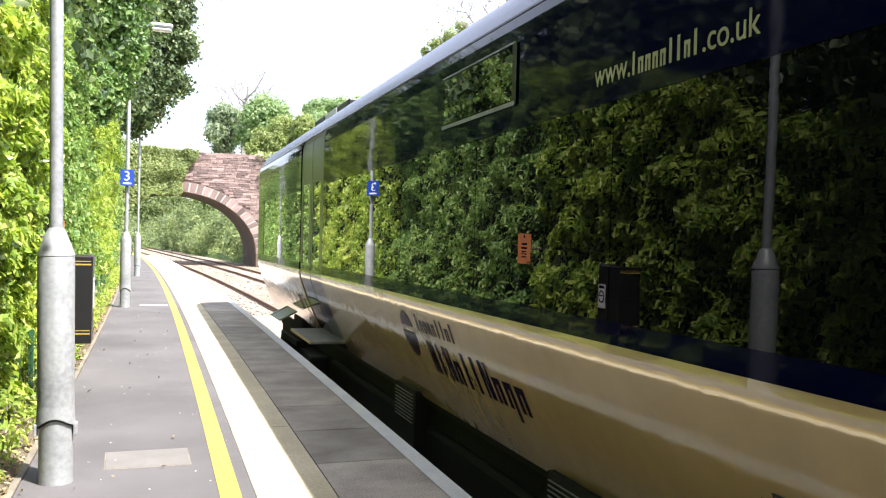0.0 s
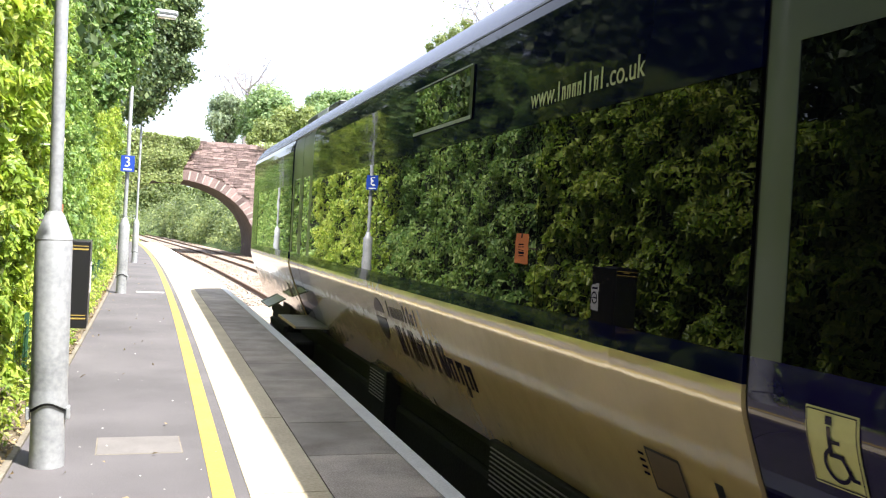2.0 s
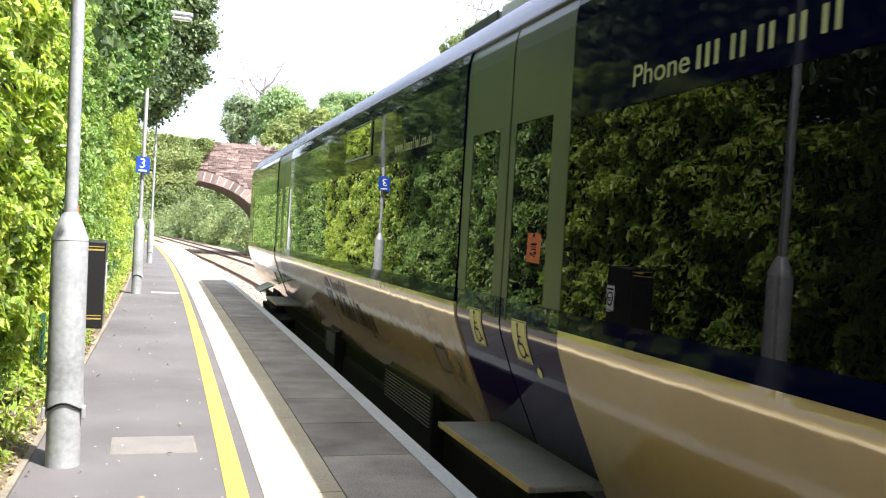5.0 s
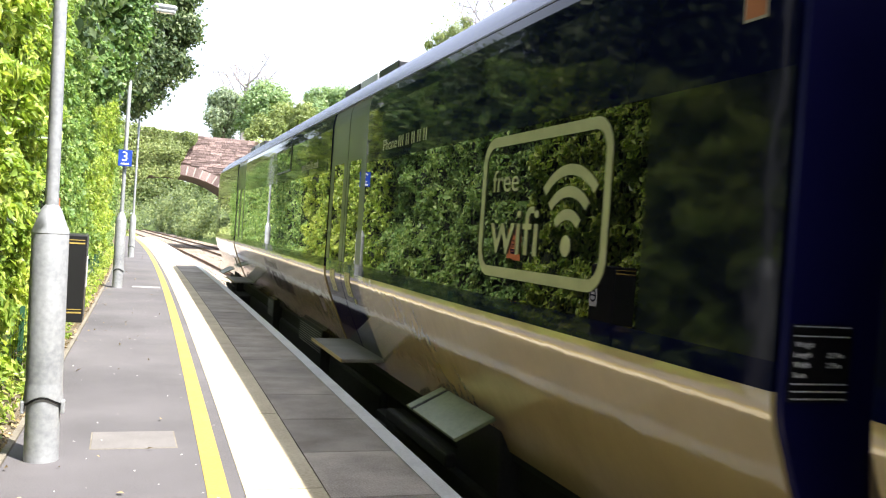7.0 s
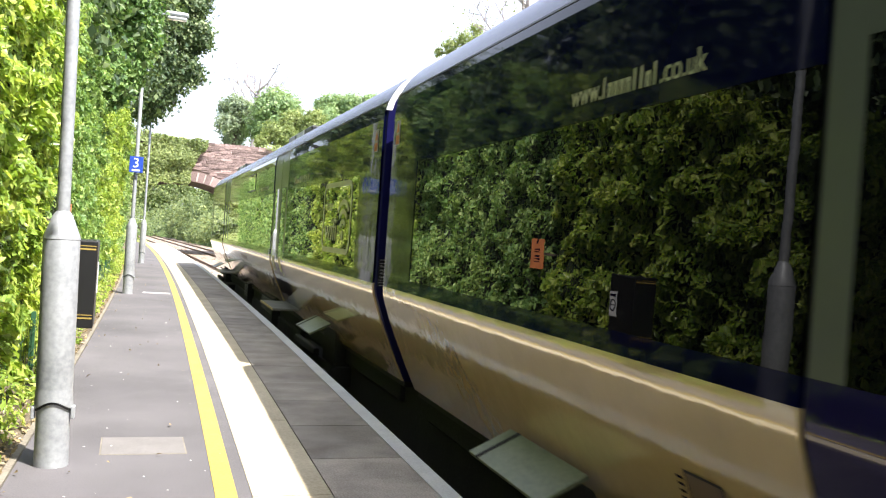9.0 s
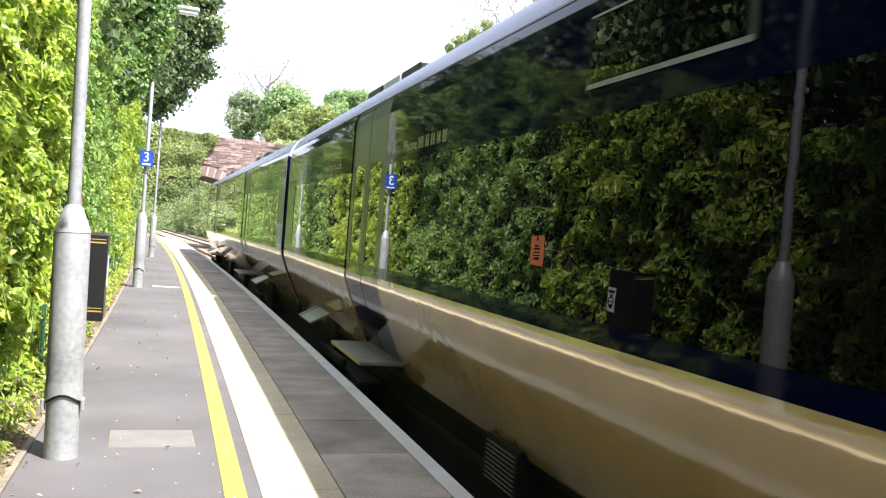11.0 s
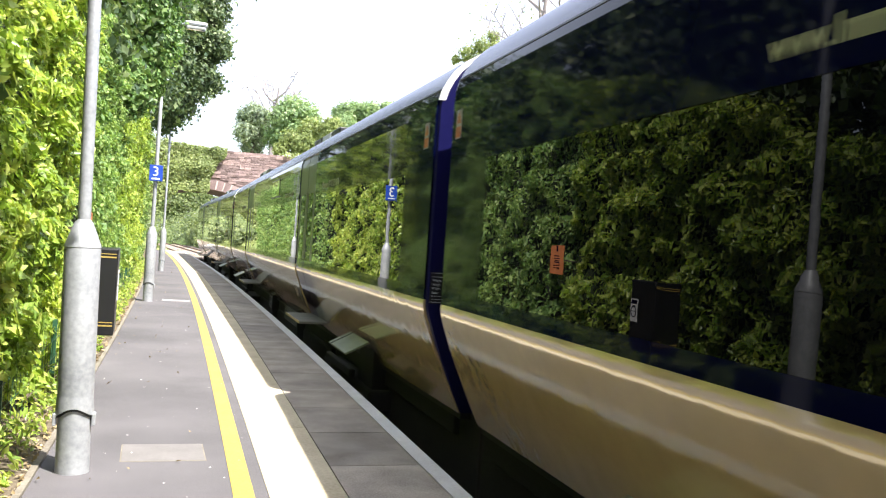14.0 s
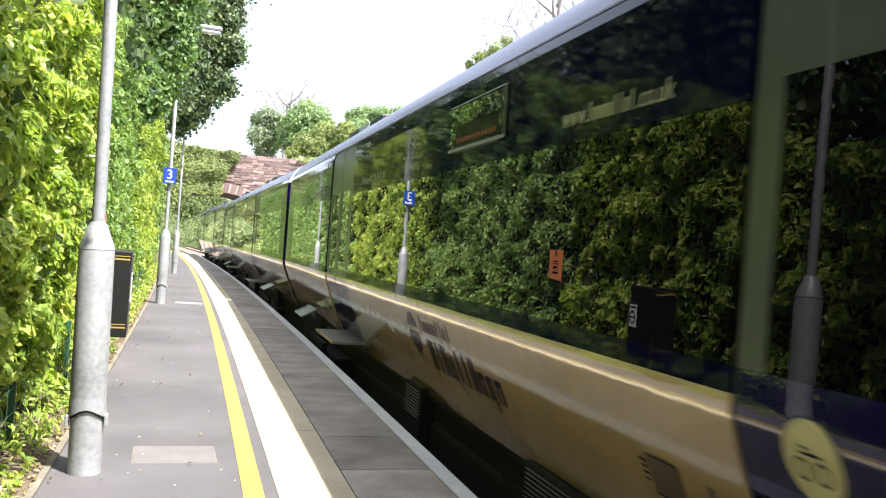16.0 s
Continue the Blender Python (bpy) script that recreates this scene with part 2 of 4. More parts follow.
def turned(profile, sides=20, x=0.0, y=0.0, bm=None):
    """A round body from (radius, z) rows."""
    bm = bm or bmesh.new()
    rings = []
    for r, z in profile:
        rings.append([bm.verts.new((x + r * math.cos(2 * math.pi * i / sides), y + r * math.sin(2 * math.pi * i / sides), z)) for i in range(sides)])
    for a, b in zip(rings, rings[1:]):
        for i in range(sides):
            bm.faces.new((a[i], a[(i + 1) % sides], b[(i + 1) % sides], b[i]))
    bm.faces.new(rings[0])
    bm.faces.new(rings[-1])
    return bm


def tube(points, radii, sides=6, bm=None):
    """A tapered limb along points."""
    bm = bm or bmesh.new()
    rings = []
    pts = [Vector(p) for p in points]
    for i, p in enumerate(pts):
        d = (pts[min(i + 1, len(pts) - 1)] - pts[max(i - 1, 0)]).normalized()
        u = d.orthogonal().normalized()
        v = d.cross(u)
        r = radii[i]
        rings.append([bm.verts.new(p + r * (math.cos(a) * u + math.sin(a) * v)) for a in (2 * math.pi * k / sides for k in range(sides))])
    for a, b in zip(rings, rings[1:]):
        best = min(range(sides), key=lambda s: (a[0].co - b[s].co).length)
        for i in range(sides):
            bm.faces.new((a[i], a[(i + 1) % sides], b[(i + 1 + best) % sides], b[(i + best) % sides]))
    bm.faces.new(rings[0])
    bm.faces.new(rings[-1])
    return bm


def along(off0, off1, y0, y1, z0, z1, step=1.0, bm=None):
    """A bar that follows the platform's edge, between two offsets from it."""
    bm = bm or bmesh.new()
    n = max(1, round((y1 - y0) / step))
    rows = []
    for i in range(n + 1):
        y = y0 + (y1 - y0) * i / n
        e = edge(y)
        rows.append([bm.verts.new(c) for c in ((e + off0, y, z0), (e + off1, y, z0), (e + off1, y, z1), (e + off0, y, z1))])
    for a, b in zip(rows, rows[1:]):
        for i in range(4):
            bm.faces.new((a[i], a[(i + 1) % 4], b[(i + 1) % 4], b[i]))
    bm.faces.new(rows[0])
    bm.faces.new(rows[-1])
    return bm


def leaf_mesh(name, centres, normals, sizes, material, rng, slim=0.45, fold=0.18):
    """Many small folded leaves, two triangles each."""
    n = len(centres)
    nrm = normals / np.linalg.norm(normals, axis=1, keepdims=True)
    rnd = rng.normal(size=(n, 3))
    u = np.cross(nrm, rnd)
    u /= np.linalg.norm(u, axis=1, keepdims=True) + 1e-9
    v = np.cross(nrm, u)
    s = sizes[:, None]
    a = centres - u * s * 0.5
    b = centres + v * s * slim * 0.5 + nrm * s * fold * 0.5
    c = centres + u * s * 0.5 - nrm * s * 0.08
    d = centres - v * s * slim * 0.5 + nrm * s * fold * 0.5
    verts = np.stack([a, b, c, d], 1).reshape(-1, 3)
    k = np.arange(n)[:, None] * 4
    faces = np.concatenate([k + np.array([[0, 1, 2]]), k + np.array([[0, 2, 3]])], 1).reshape(-1, 3)
    me = bpy.data.meshes.new(name)
    me.vertices.add(len(verts))
    me.vertices.foreach_set("co", verts.astype(np.float32).ravel())
    me.loops.add(len(faces) * 3)
    me.loops.foreach_set("vertex_index", faces.astype(np.int32).ravel())
    me.polygons.add(len(faces))
    me.polygons.foreach_set("loop_start", np.arange(0, len(faces) * 3, 3, dtype=np.int32))
    me.update(calc_edges=True)
    me.materials.append(material)
    return me


GLYPHS = {}


def glyph_mesh(text):
    """Words of size 1 in the built-in font, as a thin mesh of their own."""
    if text not in GLYPHS:
        cu = bpy.data.curves.new("words", "FONT")
        cu.body, cu.size, cu.extrude = text, 1.0, 0.001
        tmp = new("words", cu)
        GLYPHS[text] = bpy.data.meshes.new_from_object(tmp.evaluated_get(bpy.context.evaluated_depsgraph_get()))
        bpy.data.objects.remove(tmp)
        bpy.data.curves.remove(cu)
    return GLYPHS[text]


def reach(text):
    """Lowest and highest corner of the words at size 1."""
    co = np.array([p.co for p in glyph_mesh(text).vertices])
    return co.min(0), co.max(0)


def letters(text, size, material, parent, m, name="lettering"):
    """Words as one thin mesh; m places them in the parent's space."""
    me = glyph_mesh(text).copy()
    me.transform(m @ Matrix.Diagonal((size, size, 1, 1)))
    me.materials.clear()
    me.materials.append(material)
    ob = new(name, me)
    ob.parent = parent
    return ob


def warm_glyphs():
    """Shape every word once, while the place is still empty."""
    for word in ("www.", ".co.uk", "Phone", "free", "wifi"):
        for i, ch in enumerate(word):
            glyph_mesh(word[:i + 1])
            glyph_mesh(ch)
    for word in ("3", "Weight", "Length", "Width", "Seats", "23.74m", "2.75m"):
        glyph_mesh(word)


warm_glyphs()


def structure(ob, label, category):
    return tagged(ob, label, category, kind="structure")


rng = np.random.default_rng(5)


# ---- ground, track bed and rails ----
def bank(y, d):
    """Height of the land at distance d to the right of the platform's edge, or to its left where d is below zero."""
    bed = RAIL - 0.28
    if d > 8.6:
        return bed + min(4.6, (d - 8.6) * 0.62) + min(14.0, max(0.0, d - 20) * 0.05)
    if d < -3.0:
        return min(-0.05, bed + 1.2) + min(5.0, (-d - 3.0) * 0.25 + max(0, y - 66) * 0.02)
    if d < -0.4 and y > 56:
        return bed + min(1.0, (-0.4 - d) * 0.5)
    return bed


def land_grid():
    bm = bmesh.new()
    ys = [-3000, -600, -150, -60, -30, -15] + [float(v) for v in range(-8, 160, 4)] + [170, 190, 230, 300, 500, 1200, 4000]
    ds = [-3000, -500, -120, -50, -25, -14, -9, -6, -4.2, -3.0, -2.5, -1.6, -0.8, -0.4, -0.1, 0.6, 2, 4, 6, 8, 8.6, 9.6, 11, 13, 15.5, 18, 24, 40, 80, 200, 800, 3000]
    rows = []
    for y in ys:
        e = edge(max(min(y, 300), -60))
        rows.append([bm.verts.new((e + d, y, bank(y, d) + (0.25 * noise.noise((d * 0.3, y * 0.2, 0)) if abs(d) > 9 else 0))) for d in ds])
    for a, b in zip(rows, rows[1:]):
        for i in range(len(ds) - 1):
            bm.faces.new((a[i], a[i + 1], b[i + 1], b[i]))
    return bm


structure(part("ground", land_grid(), M_GRASS, smooth=True), "rough grassy ground rising on both sides of the line", "ground")
structure(part("track_bed", along(-0.6, 8.3, -25, 150, RAIL - 0.5, RAIL - 0.15, 2.0), M_BALLAST), "pale brown stone ballast under two tracks", "ballast")


def ballast_stones():
    n = 9000
    y = 28 + 90 * rng.random(n) ** 1.6
    d = rng.uniform(-0.3, 8.2, n)
    e = np.array([edge(v) for v in y])
    c = np.stack([e + d, y, np.full(n, RAIL - 0.145)], 1)
    nr = rng.normal(size=(n, 3)) * 0.6 + np.array([0, 0, 1])
    return leaf_mesh("ballast_stones", c, nr, rng.uniform(0.05, 0.11, n), M_BALLAST, rng, 0.9, 0.35)


tagged(new("ballast_stones", ballast_stones()), "loose pale brown ballast stones between the rails", "ballast", kind="stuff")


def rail_bar(off):
    bm = bmesh.new()
    section = [(-0.07, -0.15), (0.07, -0.15), (0.07, -0.135), (0.01, -0.11), (0.01, -0.045), (0.036, -0.03), (0.036, 0), (-0.036, 0), (-0.036, -0.03), (-0.01, -0.045), (-0.01, -0.11), (-0.07, -0.135)]
    rows = []
    for i in range(91):
        y = -20 + i * 2.0
        e = edge(y) + off
        rows.append([bm.verts.new((e + a, y, RAIL + b)) for a, b in section])
    k = len(section)
    for a, b in zip(rows, rows[1:]):
        for i in range(k):
            bm.faces.new((a[i], a[(i + 1) % k], b[(i + 1) % k], b[i]))
    return bm


def track(centre, label):
    t = tagged(base("railway_track"), label, "railway track", "tracks", "structure")
    for s in (-0.8, 0.8):
        part("rail", rail_bar(centre + s), M_RAIL, t)
    sm = mesh_of("sleeper", box(-1.3, 1.3, -0.13, 0.13, -0.12, 0.0, 0.02), M_SLEEPER)
    for i in range(150):
        y = 4 + i * 0.72
        o = new("sleeper", sm)
        o.parent = t
        o.matrix_basis = pose(edge(y) + centre, y, RAIL - 0.145, 0, 0, math.degrees(math.atan(2 * BEND * (y - APEX))))
    return t


track(TRACK_1, "railway track beside the platform, rusty rails on concrete sleepers")
track(TRACK_2, "second railway track, rusty rails on concrete sleepers")

# ---- platform ----
Y_BACK, Y_END = -14.0, 60.0
platform = structure(part("platform", along(-2.42, -1.16, Y_BACK, Y_END, -1.25, 0.0), M_ASPHALT), "grey asphalt platform surface, worn and speckled", "platform")
part("platform_wall", along(-1.16, -0.02, Y_BACK, Y_END, -1.25, -0.07), M_WALL, platform, "dark concrete face under the coping")
part("ramp", along(-2.42, -0.02, Y_END, Y_END + 5, -1.25, -0.3), M_ASPHALT, platform)
structure(part("yellow_line", along(-1.352, -1.237, Y_BACK, Y_END - 1, 0.0, 0.004, 0.5), M_YELLOW), "yellow painted safety line along the platform", "painted line")
structure(part("edge_line", along(-0.115, 0.0, Y_BACK, Y_END, -0.06, 0.004, 0.5), M_WHITE), "white painted edge along the platform coping", "painted line")
structure(part("kerb", along(-2.465, -2.425, Y_BACK, Y_END, -0.2, 0.012), M_KERB), "narrow pale concrete edging beside the hedge", "kerb")
structure(part("soil_strip", along(-4.2, -2.47, Y_BACK, Y_END + 30, -0.3, 0.005), M_SOIL), "bare soil strip with dead leaves under the hedge", "soil")
ym = 18.4
structure(part("white_mark", box(edge(ym) - 1.92, edge(ym) - 1.4, ym - 0.09, ym + 0.09, 0.0, 0.004), M_WHITE), "short white painted stop mark across the asphalt", "painted mark")
cover = tagged(base("access_cover", pose(0.083, 5.86, 0, 0, 0, 0.8)), "pale grey rectangular access cover set in the asphalt", "access cover")
part("lid", box(-0.25, 0.25, -0.215, 0.215, -0.03, 0.005, 0.003), M_COVER, cover)
part("rim", box(-0.258, 0.258, -0.223, 0.223, -0.05, 0.002), M_KERB, cover)


# ---- lamp columns, sign, bin, notice ----
def arched_skirt(r_top, z_top, r_low, drop=0.0, high=None):
    """A short sleeve whose lower edge rises in an arch towards the front."""
    bm = bmesh.new()
    n, rings = 40, []
    for i in range(n):
        a = 2 * math.pi * i / n
        low = 0.33 + 0.05 * max(0.0, -math.sin(a)) ** 3 + drop
        top = low + high if high else z_top
        rings.append([bm.verts.new((r * math.cos(a), r * math.sin(a), z)) for r, z in ((r_top, top), (r_low, low + 0.012), (r_low, low), (r_low - 0.012, low))])
    for i in range(n):
        p, q = rings[i], rings[(i + 1) % n]
        for k in range(3):
            bm.faces.new((p[k], q[k], q[k + 1], p[k + 1]))
    return bm


def lamp_column(x, y, lean=(0.0, 0.0), door=True):
    """A galvanised column: wide foot, collar, cone, slim shaft, bracket and lantern."""
    c = tagged(base("lamp_column", pose(x, y, 0, lean[0], lean[1], 0)), "galvanised steel lamp column on the platform beside the hedge", "lamp post", "platform lamp columns")
    part("foot", turned([(0.094, -0.05), (0.094, 0.0), (0.091, 0.4)], 28), M_GALV, c, "dull galvanised foot", True)
    part("collar", arched_skirt(0.0985, 0.45, 0.106), M_GALV, c, "flared lower lip with an arched edge", True)
    # black band along the arch: the lip's shadow, made as a part
    part("lip_shade", arched_skirt(0.0985, 0.34, 0.1005, -0.014, 0.03), M_RUBBER, c, "dark band that stands in for shade under the lip", True)
    for s in (-1, 1):
        part("clamp_lug", box(s * 0.105 - 0.011, s * 0.105 + 0.011, -0.045, 0.015, 0.272, 0.345, 0.006), M_GALV, c)
    part("lower_tube", turned([(0.099, 0.375), (0.0995, 0.6), (0.0995, 1.29), (0.097, 1.3)], 32), M_GALV, c, "", True)
    part("cone", turned([(0.097, 1.295), (0.101, 1.3), (0.099, 1.315), (0.052, 1.44), (0.036, 1.46)], 32), M_GALV, c, "pale welded cone", True)
    part("shaft", turned([(0.0365, 1.45), (0.0365, 2.1), (0.035, 5.35), (0.0, 5.4)], 20), M_GALV, c, "", True)
    part("bracket", tube([(0, 0, 5.3), (0.06, 0, 5.42), (0.22, 0, 5.46), (0.4, 0, 5.47)], [0.024, 0.022, 0.02, 0.02], 10), M_GALV, c)
    h = part("lantern", box(0.34, 0.78, -0.09, 0.09, 5.44, 5.54, 0.04), M_GALV, c, "pale grey lantern")
    part("bowl", box(0.38, 0.75, -0.075, 0.075, 5.38, 5.45, 0.03), M_LAMPGLASS, h, "clear lamp bowl")
    return c


lamp_column(-0.42, 5.43, (0, -1.0))
lamp_column(-0.23, 17.92)
lamp_column(-0.03, 30.9)
lamp_column(edge(-7) - 2.22, -7.0)

sign = tagged(base("stop_sign", pose(-0.23, 17.86, 2.5)), "blue square car-stop sign with a white number, on a lamp column", "sign")
part("plate", box(-0.125, 0.125, -0.05, -0.04, -0.155, 0.155, 0.004), M_SIGNBLUE, sign)
letters("3", 0.26, M_SIGNWHITE, sign, pose(-0.07, -0.052, -0.055, 90, 0, 0), "number")
part("word_bar", box(-0.075, 0.075, -0.0525, -0.049, -0.125, -0.095), M_SIGNWHITE, sign)
part("clip", box(-0.05, 0.05, -0.042, 0.05, -0.03, 0.03), M_GALV, sign)

BIN_Y = 7.75
bin_ = tagged(base("platform_bin", pose(edge(BIN_Y) - 2.32, BIN_Y, 0, 0, 0, 1.0)), "black metal cabinet bin with thin gold bands beside the hedge", "bin")
part("body", box(-0.12, 0.12, -0.3, 0.2, 0.55, 1.25, 0.012), M_BLACK, bin_)
for z in (0.63, 1.18):
    part("gold_band", box(-0.108, 0.108, -0.303, -0.298, z - 0.006, z + 0.006), M_GOLD, bin_, "thin gold band")
    part("gold_band", box(-0.108, 0.108, -0.303, -0.298, z + 0.022, z + 0.028), M_GOLD, bin_, "thin gold band")
for y in (-0.24, 0.15):
    part("leg", box(-0.11, -0.08, y - 0.015, y + 0.015, -0.02, 0.56), M_GREENWIRE, bin_)
st = part("sticker", box(0.1195, 0.1245, 0.035, 0.185, 0.81, 1.06), M_SIGNWHITE, bin_, "white no-smoking sticker")
bm = bmesh.new()
for i in range(24):
    a, b = 2 * math.pi * i / 24, 2 * math.pi * (i + 1) / 24
    q = [bm.verts.new((0.1262, 0.11 + r * math.cos(t), 0.93 + r * math.sin(t))) for r, t in ((0.065, a), (0.065, b), (0.05, b), (0.05, a))]
    bm.faces.new(q)
box(0.1245, 0.1262, 0.055, 0.165, 0.925, 0.937, bm=bm)
part("ring", bm, M_INK, st)
part("word_bar", box(0.1245, 0.126, 0.05, 0.17, 1.02, 1.04), M_INK, st)

notice = tagged(base("notice_board", pose(edge(11.1) - 2.75, 11.1, 1.37, 0, 0, 1.0)), "small orange paper notice fixed in front of the hedge", "notice")
part("sheet", box(0.0, 0.008, -0.23, 0.23, -0.2, 0.2), M_ORANGE, notice)
for i, (w, z) in enumerate(((0.05, 0.14), (0.2, 0.05), (0.22, 0.01), (0.18, -0.04), (0.22, -0.08), (0.2, -0.12))):
    part("word_bar", box(0.008, 0.0095, -w / 2, w / 2, z, z + (0.05 if i == 0 else 0.016)), M_INK, notice)
part("stake", box(-0.45, 0.0, -0.012, 0.012, -0.012, 0.012), M_BARK, notice)


# ---- hedge and fence ----
def hedge_face(y, z):
    """Offset of the hedge's front from the platform's edge."""
    f = -2.78 + 0.2 * noise.noise((y * 0.35, z * 0.5, 3.0)) + 0.1 * noise.noise((y * 1.3, z * 1.3, 7.0))
    if z < 0.5:
        f -= (0.5 - z) * 0.35
    return f + 0.12 * max(0.0, min(1.0, z - 1.0)) * math.sin(y * 0.23 + 1) + 0.06 * max(0, z - 2)


def hedge_top(y):
    return 2.3 + min(2.15, max(0.0, y - 5.0) * 0.27) + 0.5 * noise.noise((y * 0.3, 0, 11.0)) + 0.3 * noise.noise((y * 0.9, 0, 5.0)) - 0.012 * max(0, y - 20)


def hedge_piece(y0, y1, count, leaf, core_step, material):
    h = tagged(base("hedge"), "tall sunlit laurel and ivy hedge with glossy yellow-green leaves", "hedge", "hedges")
    # closed core behind the leaves, its black standing in for inner shade
    bm = bmesh.new()
    rows = []
    n = max(2, round((y1 - y0) / core_step))
    for i in range(n + 1):
        y = y0 + (y1 - y0) * i / n
        e, top = edge(y), hedge_top(y)
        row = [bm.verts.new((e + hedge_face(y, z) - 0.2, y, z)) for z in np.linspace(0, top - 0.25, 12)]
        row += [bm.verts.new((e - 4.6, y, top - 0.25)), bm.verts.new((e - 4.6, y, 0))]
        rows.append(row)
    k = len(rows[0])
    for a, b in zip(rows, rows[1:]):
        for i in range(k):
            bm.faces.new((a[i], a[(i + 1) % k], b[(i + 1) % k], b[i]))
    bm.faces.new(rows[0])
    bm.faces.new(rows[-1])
    part("shade_core", bm, M_INNER_SHADE, h, "near-black core that stands in for shade between the leaves", True)
    c, nr, sz = [], [], []
    for _ in range(count):
        y = y0 + (y1 - y0) * rng.random()
        top = hedge_top(y)
        if rng.random() < 0.1:
            z, x = top - 0.25 + 0.3 * rng.random(), -2.9 - 1.6 * rng.random()
            nv = (0.3, 0, 1.0)
        else:
            z = top * rng.random() ** 0.95 + 0.02
            clump = noise.noise((y * 2.6, z * 2.6, 1.0))
            x = hedge_face(y, z) - 0.2 + 0.42 * max(-0.2, clump + 0.3 * noise.noise((y * 6.0, z * 6.0, 4.0))) + 0.1 * rng.random()
            nv = (1.0, -0.15, 0.55)
        if abs(y - 10.9) < 0.55 and 1.05 < z < 1.75 and x > -2.8:
            x = -2.8
        c.append((edge(y) + x, y, z))
        nr.append(nv)
        sz.append(leaf * (0.55 + 0.8 * rng.random()))
    nr = np.array(nr) + rng.normal(size=(count, 3)) * 0.62
    part("leaves", leaf_mesh("leaves", np.array(c), nr, np.array(sz), material, rng), None, h)
    return h


hedge_piece(-9, 3, 9000, 0.12, 0.5, M_HEDGE)
hedge_piece(3, 11, 46000, 0.102, 0.3, M_HEDGE)
hedge_piece(11, 18.6, 42000, 0.088, 0.3, M_IVY)
hedge_piece(18.6, 28, 36000, 0.1, 0.4, M_HEDGE)
hedge_piece(28, 62, 46000, 0.12, 0.8, M_IVY)


def fence(y0, y1):
    f = tagged(base("wire_fence"), "low green wire mesh fence overgrown by the hedge", "fence")
    bm = bmesh.new()
    y = y0
    while y < y1:
        e = edge(y) - 2.74
        box(e - 0.0015, e + 0.0015, y - 0.0015, y + 0.0015, 0.0, 0.5, bm=bm)
        y += 0.15
    part("wire_mesh", bm, M_GREENWIRE, f)["kind"] = "stuff"
    for z in np.arange(0.06, 0.5, 0.16):
        part("wire", along(-2.742, -2.738, y0, y1, z - 0.002, z + 0.002), M_GREENWIRE, f)
    for y in np.arange(y0 + 0.6, y1, 2.5):
        e = edge(y) - 2.76
        part("fence_post", box(e - 0.02, e + 0.02, y - 0.015, y + 0.015, -0.1, 0.55), M_GREENWIRE, f)


fence(3.0, 26.0)


def litter():
    n = 2600
    y = 3 + 30 * rng.random(n) ** 1.3
    d = -2.46 - 0.36 * rng.random(n) ** 1.4
    d[:110] = -2.4 + 1.0 * rng.random(110) ** 3.0
    e = np.array([edge(v) for v in y])
    c = np.stack([e + d, y, np.full(n, 0.012) + 0.015 * rng.random(n)], 1)
    return leaf_mesh("leaf_litter", c, rng.normal(size=(n, 3)) * 0.35 + np.array([0, 0, 1]), rng.uniform(0.02, 0.06, n), M_LITTER, rng)


M_LITTER = foliage("dead_leaf", (0.12, 0.08, 0.035), (0.3, 0.22, 0.11), (0.5, 0.42, 0.28), 0.1, 2.0, 0.8)
tagged(new("leaf_litter", litter()), "dry pale brown fallen leaves along the hedge foot", "leaves", kind="stuff")


def petals():
    n = 100
    y = 3.4 + 16 * rng.random(n) ** 1.5
    d = -2.38 + 1.2 * rng.random(n)
    e = np.array([edge(v) for v in y])
    return leaf_mesh("petals", np.stack([e + d, y, np.full(n, 0.006)], 1), rng.normal(size=(n, 3)) * 0.15 + np.array([0, 0, 1]), rng.uniform(0.007, 0.024, n), M_WHITE, rng, 0.6, 0.1)


tagged(new("petals", petals()), "tiny white petals and specks scattered on the asphalt", "petals", kind="stuff")


def weeds():
    n = 5000
    y = 3 + 34 * rng.random(n) ** 1.3
    lump = np.array([max(0.0, noise.noise((v * 1.1, 2.0, 0.0)) + 0.15) for v in y])
    d = -2.5 - 0.3 * rng.random(n)
    z = 0.02 + rng.random(n) * lump * 0.7
    e = np.array([edge(v) for v in y])
    return leaf_mesh("weeds", np.stack([e + d, y, z], 1), rng.normal(size=(n, 3)) * 0.6 + np.array([0.7, 0, 0.7]), rng.uniform(0.04, 0.09, n), M_HEDGE, rng)


tagged(new("weeds", weeds()), "small green weeds growing along the concrete edging", "weeds", kind="stuff")


# ---- bridge ----
BR_Y, BR_X, SPAN, CROWN, SPRING, BR_TOP = 72.0, 2.6, 6.45, 4.85, 0.0, 7.75


def arch_z(x, grow=0.0):
    t = (x - BR_X) / (SPAN + grow)
    return SPRING + (CROWN + grow - SPRING) * math.sqrt(max(0.0, 1 - t * t))


